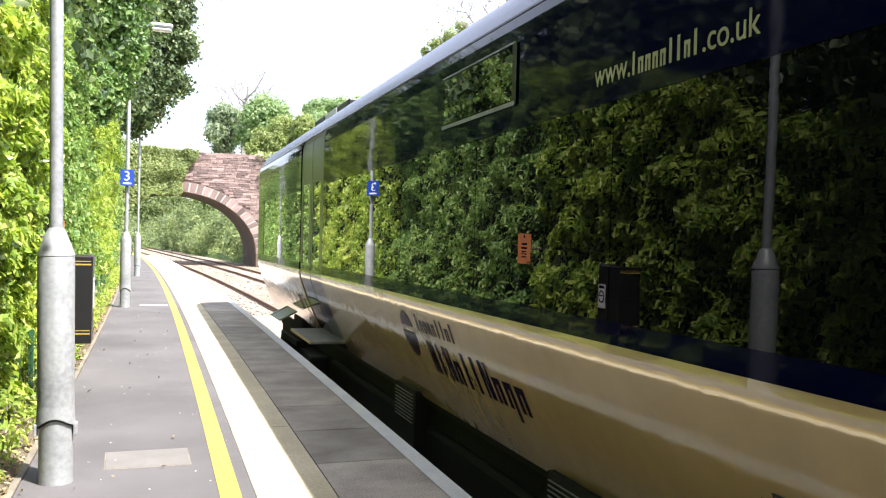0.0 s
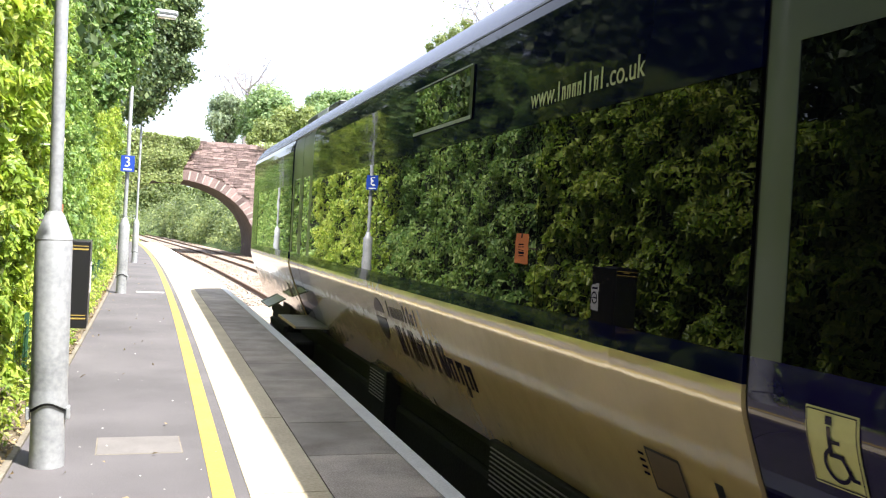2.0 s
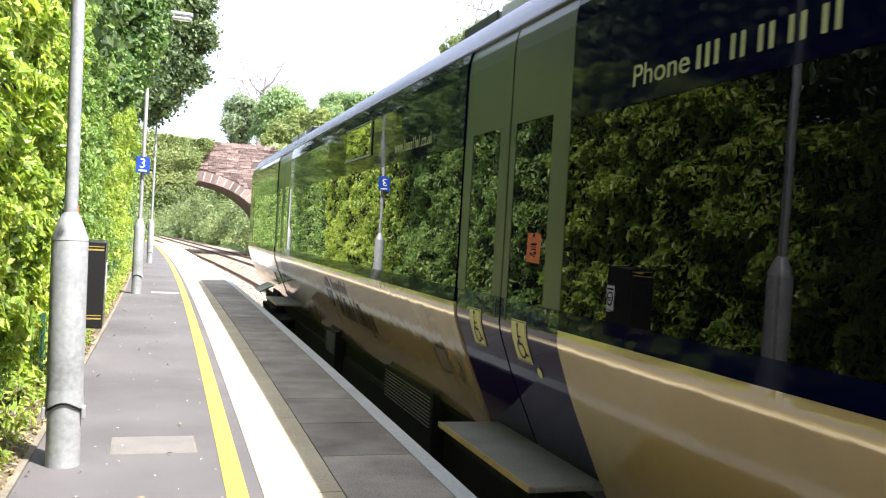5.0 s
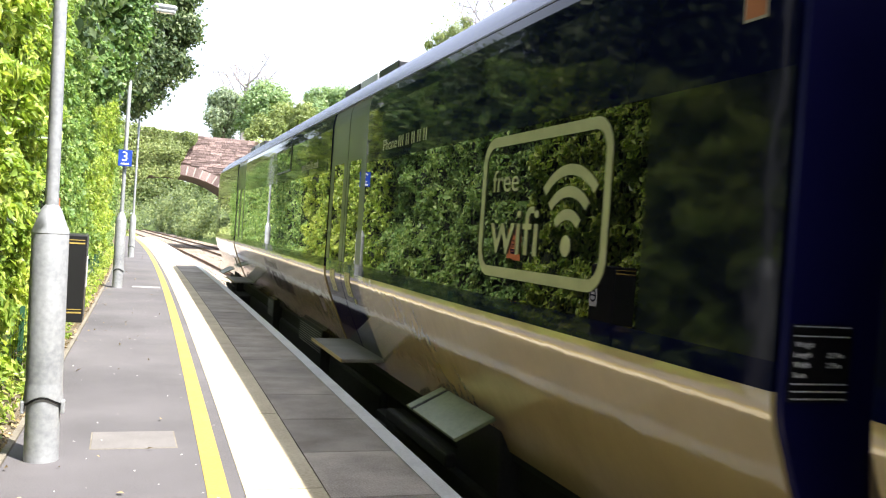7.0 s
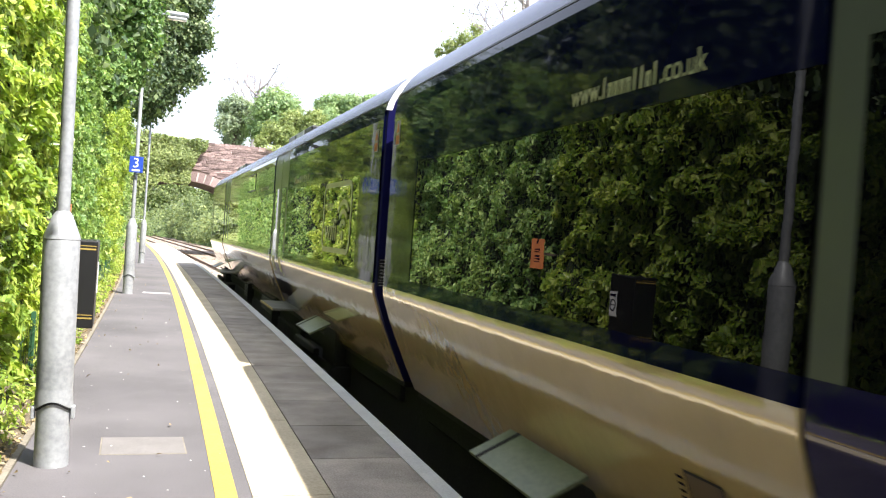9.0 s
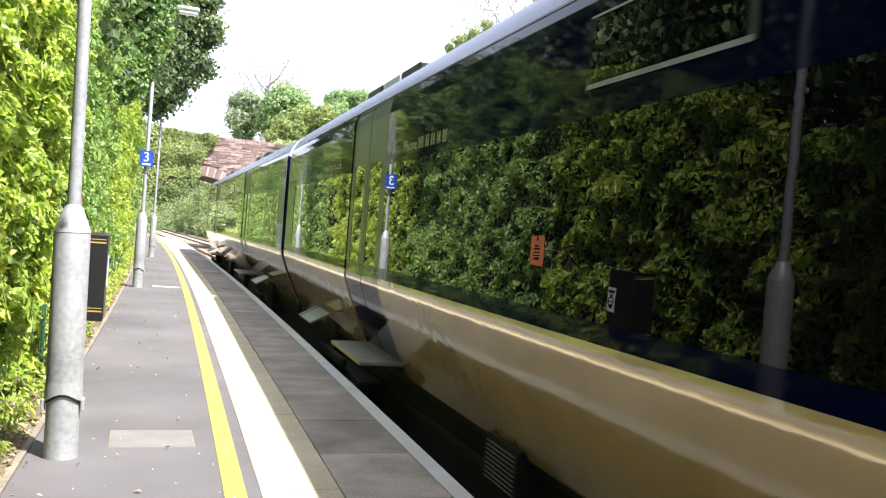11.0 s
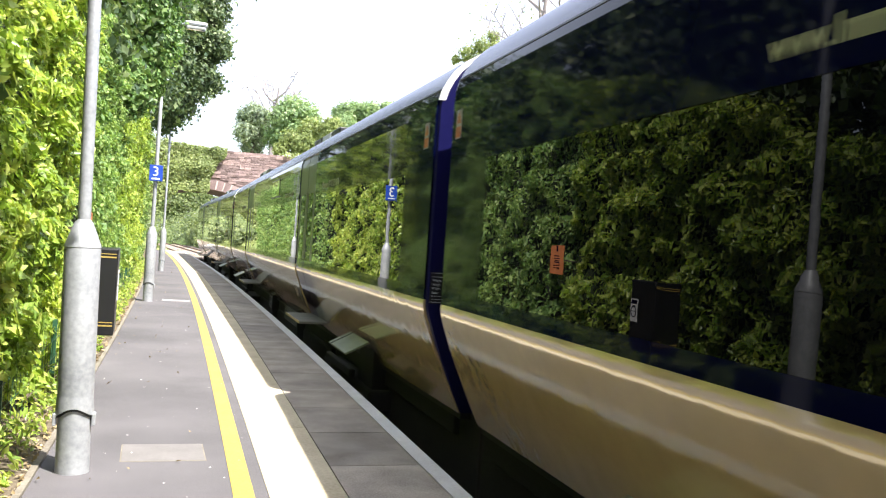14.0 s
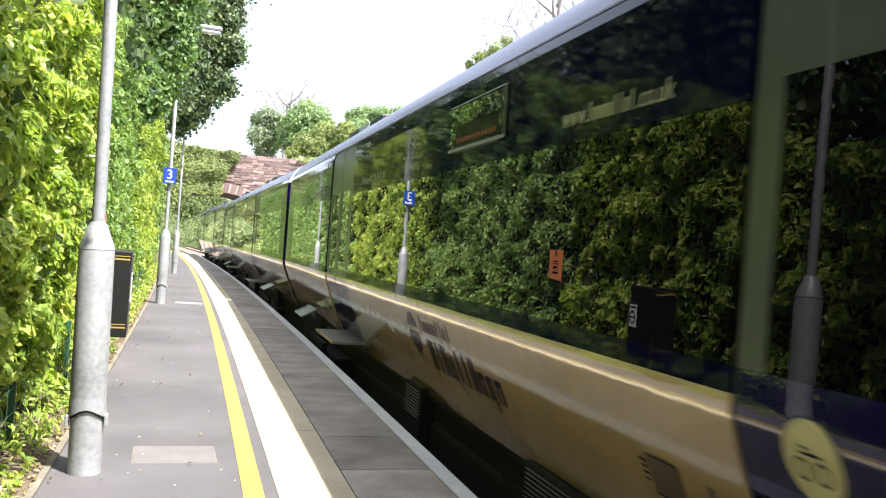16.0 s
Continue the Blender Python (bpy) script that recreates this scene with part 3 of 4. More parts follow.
def stone_bridge():
    b = tagged(base("stone_bridge"), "old red-brown stone arch bridge over the railway, ivy-covered end", "bridge")
    # solid body: arched profile, front to back
    bm = bmesh.new()
    xs = [-9, BR_X - SPAN - 0.001] + [BR_X + SPAN * math.cos(math.pi * (1 - i / 40)) for i in range(41)] + [BR_X + SPAN + 0.001, 19]
    low = [(-9, -1.5), (BR_X - SPAN, -1.5)] + [(BR_X + SPAN * math.cos(math.pi * (1 - i / 40)), arch_z(BR_X + SPAN * math.cos(math.pi * (1 - i / 40)))) for i in range(41)] + [(BR_X + SPAN, -1.5), (19, -1.5)]
    rows = []
    for y in (BR_Y, BR_Y + 9.5):
        rows.append(([bm.verts.new((x, y, z)) for x, z in low], [bm.verts.new((x, y, BR_TOP - 0.2)) for x, z in low]))
    (l0, t0), (l1, t1) = rows
    for i in range(len(low) - 1):
        bm.faces.new((l0[i], l0[i + 1], t0[i + 1], t0[i]))
        bm.faces.new((l1[i], l1[i + 1], t1[i + 1], t1[i]))
        bm.faces.new((l0[i], l0[i + 1], l1[i + 1], l1[i]))
        bm.faces.new((t0[i], t0[i + 1], t1[i + 1], t1[i]))
    part("body", bm, M_MORTAR, b, "mortared rubble core")
    part("parapet", box(-9, 19, BR_Y - 0.02, BR_Y + 0.4, BR_TOP - 0.25, BR_TOP + 0.1), M_MORTAR, b)
    return b


bridge = stone_bridge()


def bridge_stones():
    r = random.Random(3)
    # arch ring
    n = 38
    for i in range(n):
        a0, a1 = math.pi * (1 - (i + 0.07 + 0.06 * r.random()) / n), math.pi * (1 - (i + 0.93 - 0.06 * r.random()) / n)
        bm = bmesh.new()
        vs = []
        depth = 0.66 + 0.22 * r.random()
        for y in (BR_Y - 0.07 - 0.03 * r.random(), BR_Y + 0.4):
            for g in (-0.02, depth):
                for a in (a0, a1):
                    vs.append(bm.verts.new((BR_X + (SPAN + g) * math.cos(a), y, SPRING + (CROWN + g - SPRING) * math.sin(a))))
        for f in ((0, 1, 3, 2), (4, 5, 7, 6), (0, 1, 5, 4), (2, 3, 7, 6), (0, 2, 6, 4), (1, 3, 7, 5)):
            bm.faces.new([vs[k] for k in f])
        part("arch_stone", bm, M_STONE, bridge)
    bm = bmesh.new()
    ring = []
    for i in range(61):
        a = math.pi * (1 - i / 60)
        ring.append([bm.verts.new((BR_X + (SPAN + g) * math.cos(a), y, SPRING + (CROWN + g - SPRING) * math.sin(a))) for g, y in ((0.03, BR_Y - 0.055), (0.74, BR_Y - 0.055), (0.74, BR_Y + 0.1), (0.03, BR_Y + 0.1))])
    for p, q in zip(ring, ring[1:]):
        for k in range(4):
            bm.faces.new((p[k], p[(k + 1) % 4], q[(k + 1) % 4], q[k]))
    part("arch_joints", bm, M_LIME, bridge, "pale lime joints between the arch stones")
    # coursed wall stones
    z, courses = -1.0, []
    shapes = [mesh_of("stone", box(-0.5, 0.5, -0.5, 0.5, -0.5, 0.5, 0.06), M_STONE) for _ in range(1)]
    count = 0
    while z < BR_TOP - 0.05:
        h = 0.11 + 0.13 * r.random()
        x = -4.0 + r.random() * 0.4
        while x < 14.5:
            w = 0.35 + 0.75 * r.random() ** 1.4
            cx, cz = x + w / 2, z + h / 2
            inside = abs(cx - BR_X) < SPAN + 0.75 and cz < arch_z(min(max(cx, BR_X - SPAN - 0.8), BR_X + SPAN + 0.8), 0.84) + 0.06
            if not inside and (cz > 3.2 or cx > 7.5) and 0.5 < cx < 13.5:
                o = new("stone", shapes[0])
                o.parent = bridge
                o.matrix_basis = Matrix.LocRotScale((cx, BR_Y - 0.02, cz + r.uniform(-0.012, 0.012)), Euler((r.uniform(-0.06, 0.06), r.uniform(-0.03, 0.03), r.uniform(-0.05, 0.05))), (w - 0.03 * r.random(), 0.08 + 0.13 * r.random(), h - 0.006 - 0.022 * r.random()))
                count += 1
            x += w
        z += h
    x = -8.5
    while x < 18:
        w = 0.7 + 0.3 * r.random()
        part("coping_stone", box(x, x + w - 0.02, BR_Y - 0.1, BR_Y + 0.5, BR_TOP + 0.05, BR_TOP + 0.23 + 0.04 * r.random()), M_STONE, bridge)
        x += w


# ---- trees ----
def tree(x, y, z, height, spread, leafs, leaf, material, label, seed, bare=False, low=0.25, trunk=0.2, clump=0.17, lean=(0.0, 0.0)):
    r = np.random.default_rng(seed)
    t = tagged(base("tree", pose(x, y, z)), label, "tree")
    bm = bmesh.new()
    top = height * 0.8
    tube([(0, 0, -0.4), (0.05 * height * 0.2, 0, top * 0.3), (0, 0.03 * height, top * 0.65), (0.02 * height, 0, top)], [trunk * 1.25, trunk, trunk * 0.6, trunk * 0.15], 8, bm)
    tips = []
    over = Vector((lean[0], lean[1], 0.0))
    for i in range(16):
        a, f = 2.4 * i + r.random(), low + (0.9 - low) * (i + 0.5) / 16
        reach = spread * (0.55 + 0.45 * r.random()) * (1.0 - 0.55 * abs(f - 0.5))
        p0 = Vector((0, 0, top * f))
        p2 = p0 + over + Vector((math.cos(a) * reach, math.sin(a) * reach, height * (0.1 + 0.16 * r.random())))
        p1 = (p0 + p2) / 2 + Vector((0, 0, -0.03 * height))
        tube([p0, p1, p2], [trunk * 0.32, trunk * 0.18, trunk * 0.04], 5, bm)
        tips.append(p2)
        for j in range(4 if bare else 2):
            q = p1.lerp(p2, 0.2 + 0.75 * r.random())
            e = q + Vector(r.normal(size=3)) * spread * 0.2 + Vector((0, 0, spread * 0.22))
            tube([q, (q + e) / 2 + Vector(r.normal(size=3)) * spread * 0.03, e], [trunk * 0.12, trunk * 0.07, trunk * 0.02], 4, bm)
            tips.append(e)
            if bare:
                for _ in range(4):
                    q2 = q.lerp(e, 0.3 + 0.7 * r.random())
                    e2 = q2 + Vector(r.normal(size=3)) * spread * 0.13 + Vector((0, 0, spread * 0.1))
                    tube([q2, e2], [trunk * 0.06, trunk * 0.02], 3, bm)
    part("trunk", bm, M_TWIG if bare else M_BARK, t, "bare pale limbs" if bare else "")
    if leafs:
        tips = np.array([tuple(p) for p in tips] + [(lean[0], lean[1], height * 0.9)])
        k = r.integers(0, len(tips), leafs)
        c = tips[k] + r.normal(size=(leafs, 3)) * spread * np.array([clump, clump, clump * 0.88])
        c[:, 2] = np.maximum(c[:, 2], height * low * 0.5)
        nr = (c - np.array([0, 0, height * 0.5])) / spread + r.normal(size=(leafs, 3)) * 0.7 + np.array([0, 0, 0.4])
        part("crown", leaf_mesh("crown", c, nr, leaf * (0.6 + 0.8 * r.random(leafs)), material, r, 0.7), None, t)
    return t


def lobed_tree(lobes, ground_z, leafs, leaf, material, label, seed, trunk, foot_x=None):
    """A tree whose crown is a set of rounded clumps (x, y, z, radius), each on a limb of its own."""
    r = np.random.default_rng(seed)
    lob = np.array(lobes)
    low = lob[:, 2].min()
    foot = Vector((lob[:, 0].mean() if foot_x is None else foot_x, lob[:, 1].mean(), ground_z))
    t = tagged(base("tree", Matrix.Translation(foot)), label, "tree")
    fork = Vector((0.1, 0, max(0.5, low - ground_z - 0.3 * lob[:, 3].mean())))
    bm = bmesh.new()
    tube([(0, 0, -0.4), fork * 0.5 + Vector((0.1 * trunk, 0, 0)), fork], [trunk * 1.3, trunk, trunk * 0.8], 9, bm)
    c, nr = [], []
    area = lob[:, 3] ** 2
    for (x, y, z, rad), share in zip(lobes, area / area.sum()):
        p = Vector((x, y, z)) - foot
        tube([fork, fork.lerp(p, 0.5) + Vector((0, 0, 0.1 * rad)), p], [trunk * 0.6, trunk * 0.35, trunk * 0.08], 6, bm)
        n = int(leafs * share)
        d = r.normal(size=(n, 3))
        d /= np.linalg.norm(d, axis=1, keepdims=True)
        lump = np.array([noise.noise(tuple(q * 2.6 + p)) + 0.5 * noise.noise(tuple(q * 7.0 + p)) for q in d])
        out = rad * (0.95 + 0.75 * lump) * (0.45 + 0.55 * r.random(n) ** 0.6)
        c.append(np.array(p) + d * out[:, None] + r.normal(size=(n, 3)) * 0.11 * rad)
        nr.append(d + r.normal(size=(n, 3)) * 0.55 + np.array([0, 0, 0.3]))
    part("trunk", bm, M_BARK, t)
    c, nr = np.concatenate(c), np.concatenate(nr)
    part("crown", leaf_mesh("crown", c, nr, leaf * (0.55 + 0.8 * r.random(len(c))), material, r, 0.6), None, t)
    return t


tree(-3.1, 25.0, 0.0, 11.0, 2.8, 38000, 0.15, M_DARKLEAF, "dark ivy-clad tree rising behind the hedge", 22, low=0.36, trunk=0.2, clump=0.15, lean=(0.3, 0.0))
# the shaded look of these three is put into the dark leaf colour
tree(-2.9, 13.0, 0.0, 9.0, 2.5, 26000, 0.14, M_DARKLEAF, "leafy tree rising behind the hedge, shade put into its dark leaf colour", 24, low=0.36, trunk=0.16)
tree(-2.9, 8.2, 0.0, 8.5, 2.4, 26000, 0.13, M_DARKLEAF, "leafy tree rising behind the hedge, shade put into its dark leaf colour", 25, low=0.3, trunk=0.16)
tree(-3.2, 3.4, 0.0, 9.0, 2.6, 26000, 0.15, M_DARKLEAF, "leafy tree behind the near hedge, shade put into its dark leaf colour", 27, low=0.26, trunk=0.18)
# unseen, behind the camera: leans out to shade the near hedge
tree(-3.1, -0.6, 0.0, 7.0, 1.7, 24000, 0.16, M_DARKLEAF, "unseen leafy tree leaning over the near hedge to shade it", 28, low=0.4, trunk=0.18, clump=0.2, lean=(1.1, 0.0))
# added out of view: clumps placed to throw shade on the near hedge
lobed_tree([(-0.15, 3.4, 4.1, 0.7), (-0.5, 2.9, 3.9, 0.7), (-0.9, 2.2, 3.6, 0.9), (-0.3, 2.3, 4.8, 0.8), (-1.0, 1.4, 4.3, 0.9), (-0.15, 3.2, 5.3, 0.7)], 0.0, 12000, 0.16, M_DARKLEAF, "unseen leafy tree added to shade the near hedge", 29, 0.16, -2.6)
# added backdrop: keeps bright sky out of the window reflections
lobed_tree([(-2.2, 2.6, 3.3, 1.0), (-2.1, 4.0, 3.3, 1.0), (-2.0, 5.4, 3.4, 1.0), (-2.2, 7.0, 3.8, 1.1), (-2.2, 4.6, 4.6, 1.1), (-2.2, 6.2, 4.9, 1.1), (-2.3, 3.2, 4.6, 1.0)], 0.0, 22000, 0.13, M_DARKLEAF, "dark leafy backdrop added behind the near hedge to block the sky", 30, 0.16, -2.9)
# also unseen behind the camera, added for its shade
tree(-1.9, -4.4, 0.0, 11.0, 3.6, 22000, 0.2, M_DARKLEAF, "unseen spreading tree added over the hedge for shade", 26, low=0.34, trunk=0.24)
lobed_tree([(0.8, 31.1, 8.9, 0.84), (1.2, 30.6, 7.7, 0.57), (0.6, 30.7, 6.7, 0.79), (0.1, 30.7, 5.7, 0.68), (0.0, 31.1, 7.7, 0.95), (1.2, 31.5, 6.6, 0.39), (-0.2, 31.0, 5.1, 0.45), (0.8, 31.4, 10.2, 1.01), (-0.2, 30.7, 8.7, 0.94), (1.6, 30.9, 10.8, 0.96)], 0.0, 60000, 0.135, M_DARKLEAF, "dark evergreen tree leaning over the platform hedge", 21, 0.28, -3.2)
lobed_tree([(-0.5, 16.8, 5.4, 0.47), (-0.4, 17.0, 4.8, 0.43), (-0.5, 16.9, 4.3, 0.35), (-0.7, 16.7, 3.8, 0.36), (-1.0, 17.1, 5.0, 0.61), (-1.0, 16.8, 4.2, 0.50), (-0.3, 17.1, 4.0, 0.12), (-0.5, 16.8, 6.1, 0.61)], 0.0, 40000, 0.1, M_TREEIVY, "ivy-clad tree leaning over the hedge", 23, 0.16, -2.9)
lobed_tree([(15.6, 117.7, 18.5, 1.96), (17.3, 117.7, 17.6, 1.82), (14.1, 117.3, 17.4, 1.79), (15.7, 117.8, 16.0, 2.56), (13.7, 119.4, 14.9, 1.82), (17.8, 116.8, 15.7, 1.50)], 4.5, 13000, 0.4, M_MIDLEAF, "full round green tree on the bank beyond the bridge", 31, 0.3)
lobed_tree([(10.4, 121.3, 17.8, 1.53), (9.3, 122.4, 17.4, 1.15), (11.7, 120.8, 17.4, 1.22), (9.7, 121.2, 15.3, 1.68), (11.6, 123.1, 15.2, 1.71), (10.7, 123.0, 13.4, 1.55)], 4.5, 11000, 0.36, M_GREYLEAF, "grey-green tree on the bank beyond the bridge", 32, 0.3)
lobed_tree([(15.3, 100.8, 13.6, 1.56), (13.1, 100.5, 12.4, 1.16), (17.3, 98.8, 14.1, 1.28), (14.6, 99.6, 11.9, 1.41), (11.8, 99.9, 11.2, 0.76), (16.5, 100.1, 12.8, 1.30)], 4.0, 14000, 0.3, M_PALELEAF, "pale yellow-green bush on the bank beyond the bridge", 33, 0.2)
lobed_tree([(20.8, 108.9, 17.1, 1.56), (22.4, 108.9, 17.9, 1.14), (19.7, 109.1, 17.5, 0.71), (23.6, 107.3, 17.7, 1.27), (25.7, 106.9, 17.9, 1.28), (20.4, 107.1, 15.8, 1.26)], 5.0, 14000, 0.34, M_MIDLEAF, "light green tree on the bank", 34, 0.25)
tree(14.4, 132.0, 4.5, 24.0, 5.0, 0, 0.3, None, "bare pale tree on the skyline", 35, True, low=0.55, trunk=0.62)
lobed_tree([(19.4, 58.0, 15.1, 0.63), (20.2, 57.7, 15.6, 0.71), (21.4, 58.5, 16.7, 0.48), (18.8, 58.7, 14.8, 0.36), (21.5, 58.2, 15.8, 0.64)], 3.5, 3000, 0.17, M_PALELEAF, "fresh green tree on the far bank", 36, 0.2)
tree(24.0, 56.0, 3.5, 22.0, 5.0, 500, 0.2, M_PALELEAF, "nearly bare tree on the far bank", 37, True, trunk=0.42)
for k, (tx, ty) in enumerate(((-16.0, 186.0), (-8.0, 190.0), (-1.0, 184.0), (6.0, 188.0), (14.0, 182.0))):
    tree(tx, ty, 0.0, 11.0, 5.0, 9000, 0.45, M_FARLEAF, "dense green tree beyond the bend of the line", 40 + k, low=0.06)


def scrub(name, label, boxes, count, leaf, material):
    """Low thick growth over a bank; boxes are (d0, d1, y0, y1, height)."""
    c, nr = [], []
    for d0, d1, y0, y1, h in boxes:
        for _ in range(count):
            y, d = y0 + (y1 - y0) * rng.random(), d0 + (d1 - d0) * rng.random()
            lump = 0.45 + 0.55 * noise.noise((d * 0.45, y * 0.33, 2.0)) + 0.25 * noise.noise((d * 1.5, y * 1.2, 4.0))
            c.append((edge(y) + d, y, bank(y, d) + max(0.05, h * lump) * rng.random() ** 0.45))
            nr.append((-0.4 if d > 0 else 0.5, -0.5, 0.8))
    c, nr = np.array(c), np.array(nr) + rng.normal(size=(len(c), 3)) * 0.5
    return tagged(new(name, leaf_mesh(name, c, nr, leaf * (0.5 + rng.random(len(c))), material, rng, 0.6)), label, "bushes", kind="stuff")


scrub("bank_scrub", "green bushes and brambles on the railway bank", [(9.4, 18, 30, 75, 3.0), (9.4, 15, 75, 100, 4.6), (9.4, 17, 100, 150, 5.5), (-8, -1.2, 80, 150, 5.0), (-4, 14, 150, 172, 10.0), (7.4, 13, 135, 152, 8.0), (-14, -2, 120, 170, 8.0), (7.6, 11, 105, 150, 6.0)], 7000, 0.34, M_FARLEAF)
scrub("pale_scrub", "pale yellow-green shrubs and tall grass on the bank", [(8.7, 12, 66, 140, 2.2), (-4.5, -0.6, 61, 78, 1.4), (-3.4, -1.0, 78, 130, 1.2)], 4500, 0.26, M_PALELEAF)
scrub("behind_scrub", "bushes on the bank across the line", [(10, 18, -25, 30, 3.0)], 5000, 0.4, M_MIDLEAF)


def ivy():
    n = 21000
    x = 4.6 - 12 * rng.random(n) ** 1.2
    wob = np.array([noise.noise((v * 0.9, 0, 1.0)) for v in x])
    low = 4.55 + 0.4 * wob - np.clip(0.9 - x, 0, 9) * 0.85
    top = 8.15 + 0.3 * wob + np.clip(2.2 - x, 0, 3) * 0.1
    z = low + (top - low) * rng.random(n)
    bulge = np.array([noise.noise((a * 0.7, b * 0.7, 9.0)) for a, b in zip(x, z)])
    keep = x < 3.0 + (z - 4.8) * 0.42 + bulge * 0.8
    c = np.stack([x, BR_Y - 0.2 - 0.5 * np.clip(bulge + 0.2, 0, 1) - 0.3 * rng.random(n), z], 1)[keep]
    x2 = 8.7 + 4.5 * rng.random(2600) ** 0.8
    z2 = 4.6 + 3.7 * rng.random(2600) ** 0.7
    b2 = np.array([noise.noise((a * 0.8, b * 0.8, 4.0)) for a, b in zip(x2, z2)])
    k2 = x2 > 9.6 + b2 * 1.4 - (z2 - 6.2) * 0.35
    c = np.concatenate([c, np.stack([x2, BR_Y - 0.15 - 0.35 * rng.random(2600), z2], 1)[k2]])
    m = len(c)
    return leaf_mesh("bridge_ivy", c, rng.normal(size=(m, 3)) * 0.6 + np.array([0.2, -1, 0.5]), rng.uniform(0.1, 0.26, m), M_PALELEAF, rng, 0.7)


tagged(new("bridge_ivy", ivy()), "ivy hanging over the stone bridge end", "ivy", kind="stuff")


# ---- the train ----
HALF = 1.375
SIDE = [(0.37, 0.06), (0.272, 0.26), (0.2, 0.42), (0.128, 0.58), (0.086, 0.68), (0.0575, 0.76), (0.0355, 0.82), (0.0215, 0.86), (0.0122, 0.89), (0.006, 0.915), (0.0022, 0.94), (0.0004, 0.97), (0.0, 1.0)]
ROOF = [(0.0, 2.57), (0.008, 2.66), (0.03, 2.74), (0.07, 2.82), (0.13, 2.91), (0.22, 3.0), (0.36, 3.09), (0.55, 3.16), (0.85, 3.21), (1.375, 3.23)]


def inset(z):
    """How far the bodyside lies inside its widest line at height z."""
    rows = SIDE + ROOF
    for (a, za), (b, zb) in zip(rows, rows[1:]):
        if za <= z <= zb:
            return a + (b - a) * (z - za) / (zb - za)
    return rows[0][0]


def panel(rows, v0, v1, sink=0.0, thick=0.03, side=-1, nose=None):
    """A skin of the bodyside: rows of (inset, z), from v0 to v1 along the car, sunk by a little."""
    bm = bmesh.new()
    vs = [v0, v1]
    loops = []
    for v in vs:
        outer = [bm.verts.new((side * (HALF - a - sink), v, z)) for a, z in rows]
        inner = [bm.verts.new((side * (HALF - a - sink - thick), v, z)) for a, z in reversed(rows)]
        loops.append(outer + inner)
    k = len(loops[0])
    for i in range(k):
        bm.faces.new((loops[0][i], loops[0][(i + 1) % k], loops[1][(i + 1) % k], loops[1][i]))
    bm.faces.new(loops[0])
    bm.faces.new(loops[1])
    return bm


def decal(polys, lift=0.003):
    """Flat shapes laid on the platform side: polygons of (v, z)."""
    bm = bmesh.new()
    for poly in polys:
        bm.faces.new([bm.verts.new((0, v, z)) for v, z in poly])
    for _, z in SIDE[1:]:
        bmesh.ops.bisect_plane(bm, geom=list(bm.verts) + list(bm.edges) + list(bm.faces), plane_co=(0, 0, z), plane_no=(0, 0, 1))
    for v in bm.verts:
        v.co.x = -(HALF - inset(v.co.z) + lift)
    return bm


def bar(v, z, w, h):
    return [(v, z), (v - w, z), (v - w, z + h), (v, z + h)]


def ring_part(cv, cz, r0, r1, a0, a1, n=14):
    out = []
    for i in range(n):
        a, b = radians(a0 + (a1 - a0) * i / n), radians(a0 + (a1 - a0) * (i + 1) / n)
        out.append([(cv - r * math.cos(t), cz + r * math.sin(t)) for r, t in ((r0, a), (r1, a), (r1, b), (r0, b))])
    return out


def on_side(v, z, sink=0.0):
    m = Matrix(((0, 0, -1, -(HALF - sink) - 0.002), (-1, 0, 0, v), (0, 1, 0, z), (0, 0, 0, 1)))
    return m


def side_words(text, v, z, width, height, material, parent, name="lettering", sink=0.0):
    """Words that start at v and run to the rear, made as wide and high as told, letter by letter."""
    lo, hi = reach(text)
    k = Matrix.Diagonal((width / (hi[0] - lo[0]), height / (hi[1] - lo[1]), 1, 1)) @ Matrix.Translation((-lo[0], -lo[1], 0))
    for i, ch in enumerate(text):
        right = reach(text[:i + 1])[1][0] - reach(ch)[1][0]
        letters(ch, 1.0, material, parent, on_side(v, z, sink) @ k @ Matrix.Translation((right, 0, 0)), name + "_letter")


def word_blocks(pattern, v, z, step, h):
    """A brand word as plain blocks: x for low, l for tall, y for hanging, a space for a gap."""
    out = []
    for i, ch in enumerate(pattern):
        if ch == " ":
            continue
        top = h if ch == "l" else h * 0.68
        foot = -h * 0.28 if ch == "y" else 0.0
        w = step * 0.72
        a = v - i * step
        if ch == "N":
            w = step * 0.8
            out += [bar(a, z, w * 0.32, h), bar(a - w * 0.68, z, w * 0.32, h), [(a - w * 0.2, z + h), (a - w * 0.45, z + h), (a - w * 0.8, z), (a - w * 0.55, z)]]
        elif ch == "l":
            out.append(bar(a - w * 0.25, z, w * 0.45, top))
        else:
            out.append(bar(a, z, w * 0.4, top))
            out.append(bar(a - w * 0.62, z + foot, w * 0.4, top - foot))
            out.append(bar(a - w * 0.4, z + top * 0.74, w * 0.22, top * 0.26))
    return out


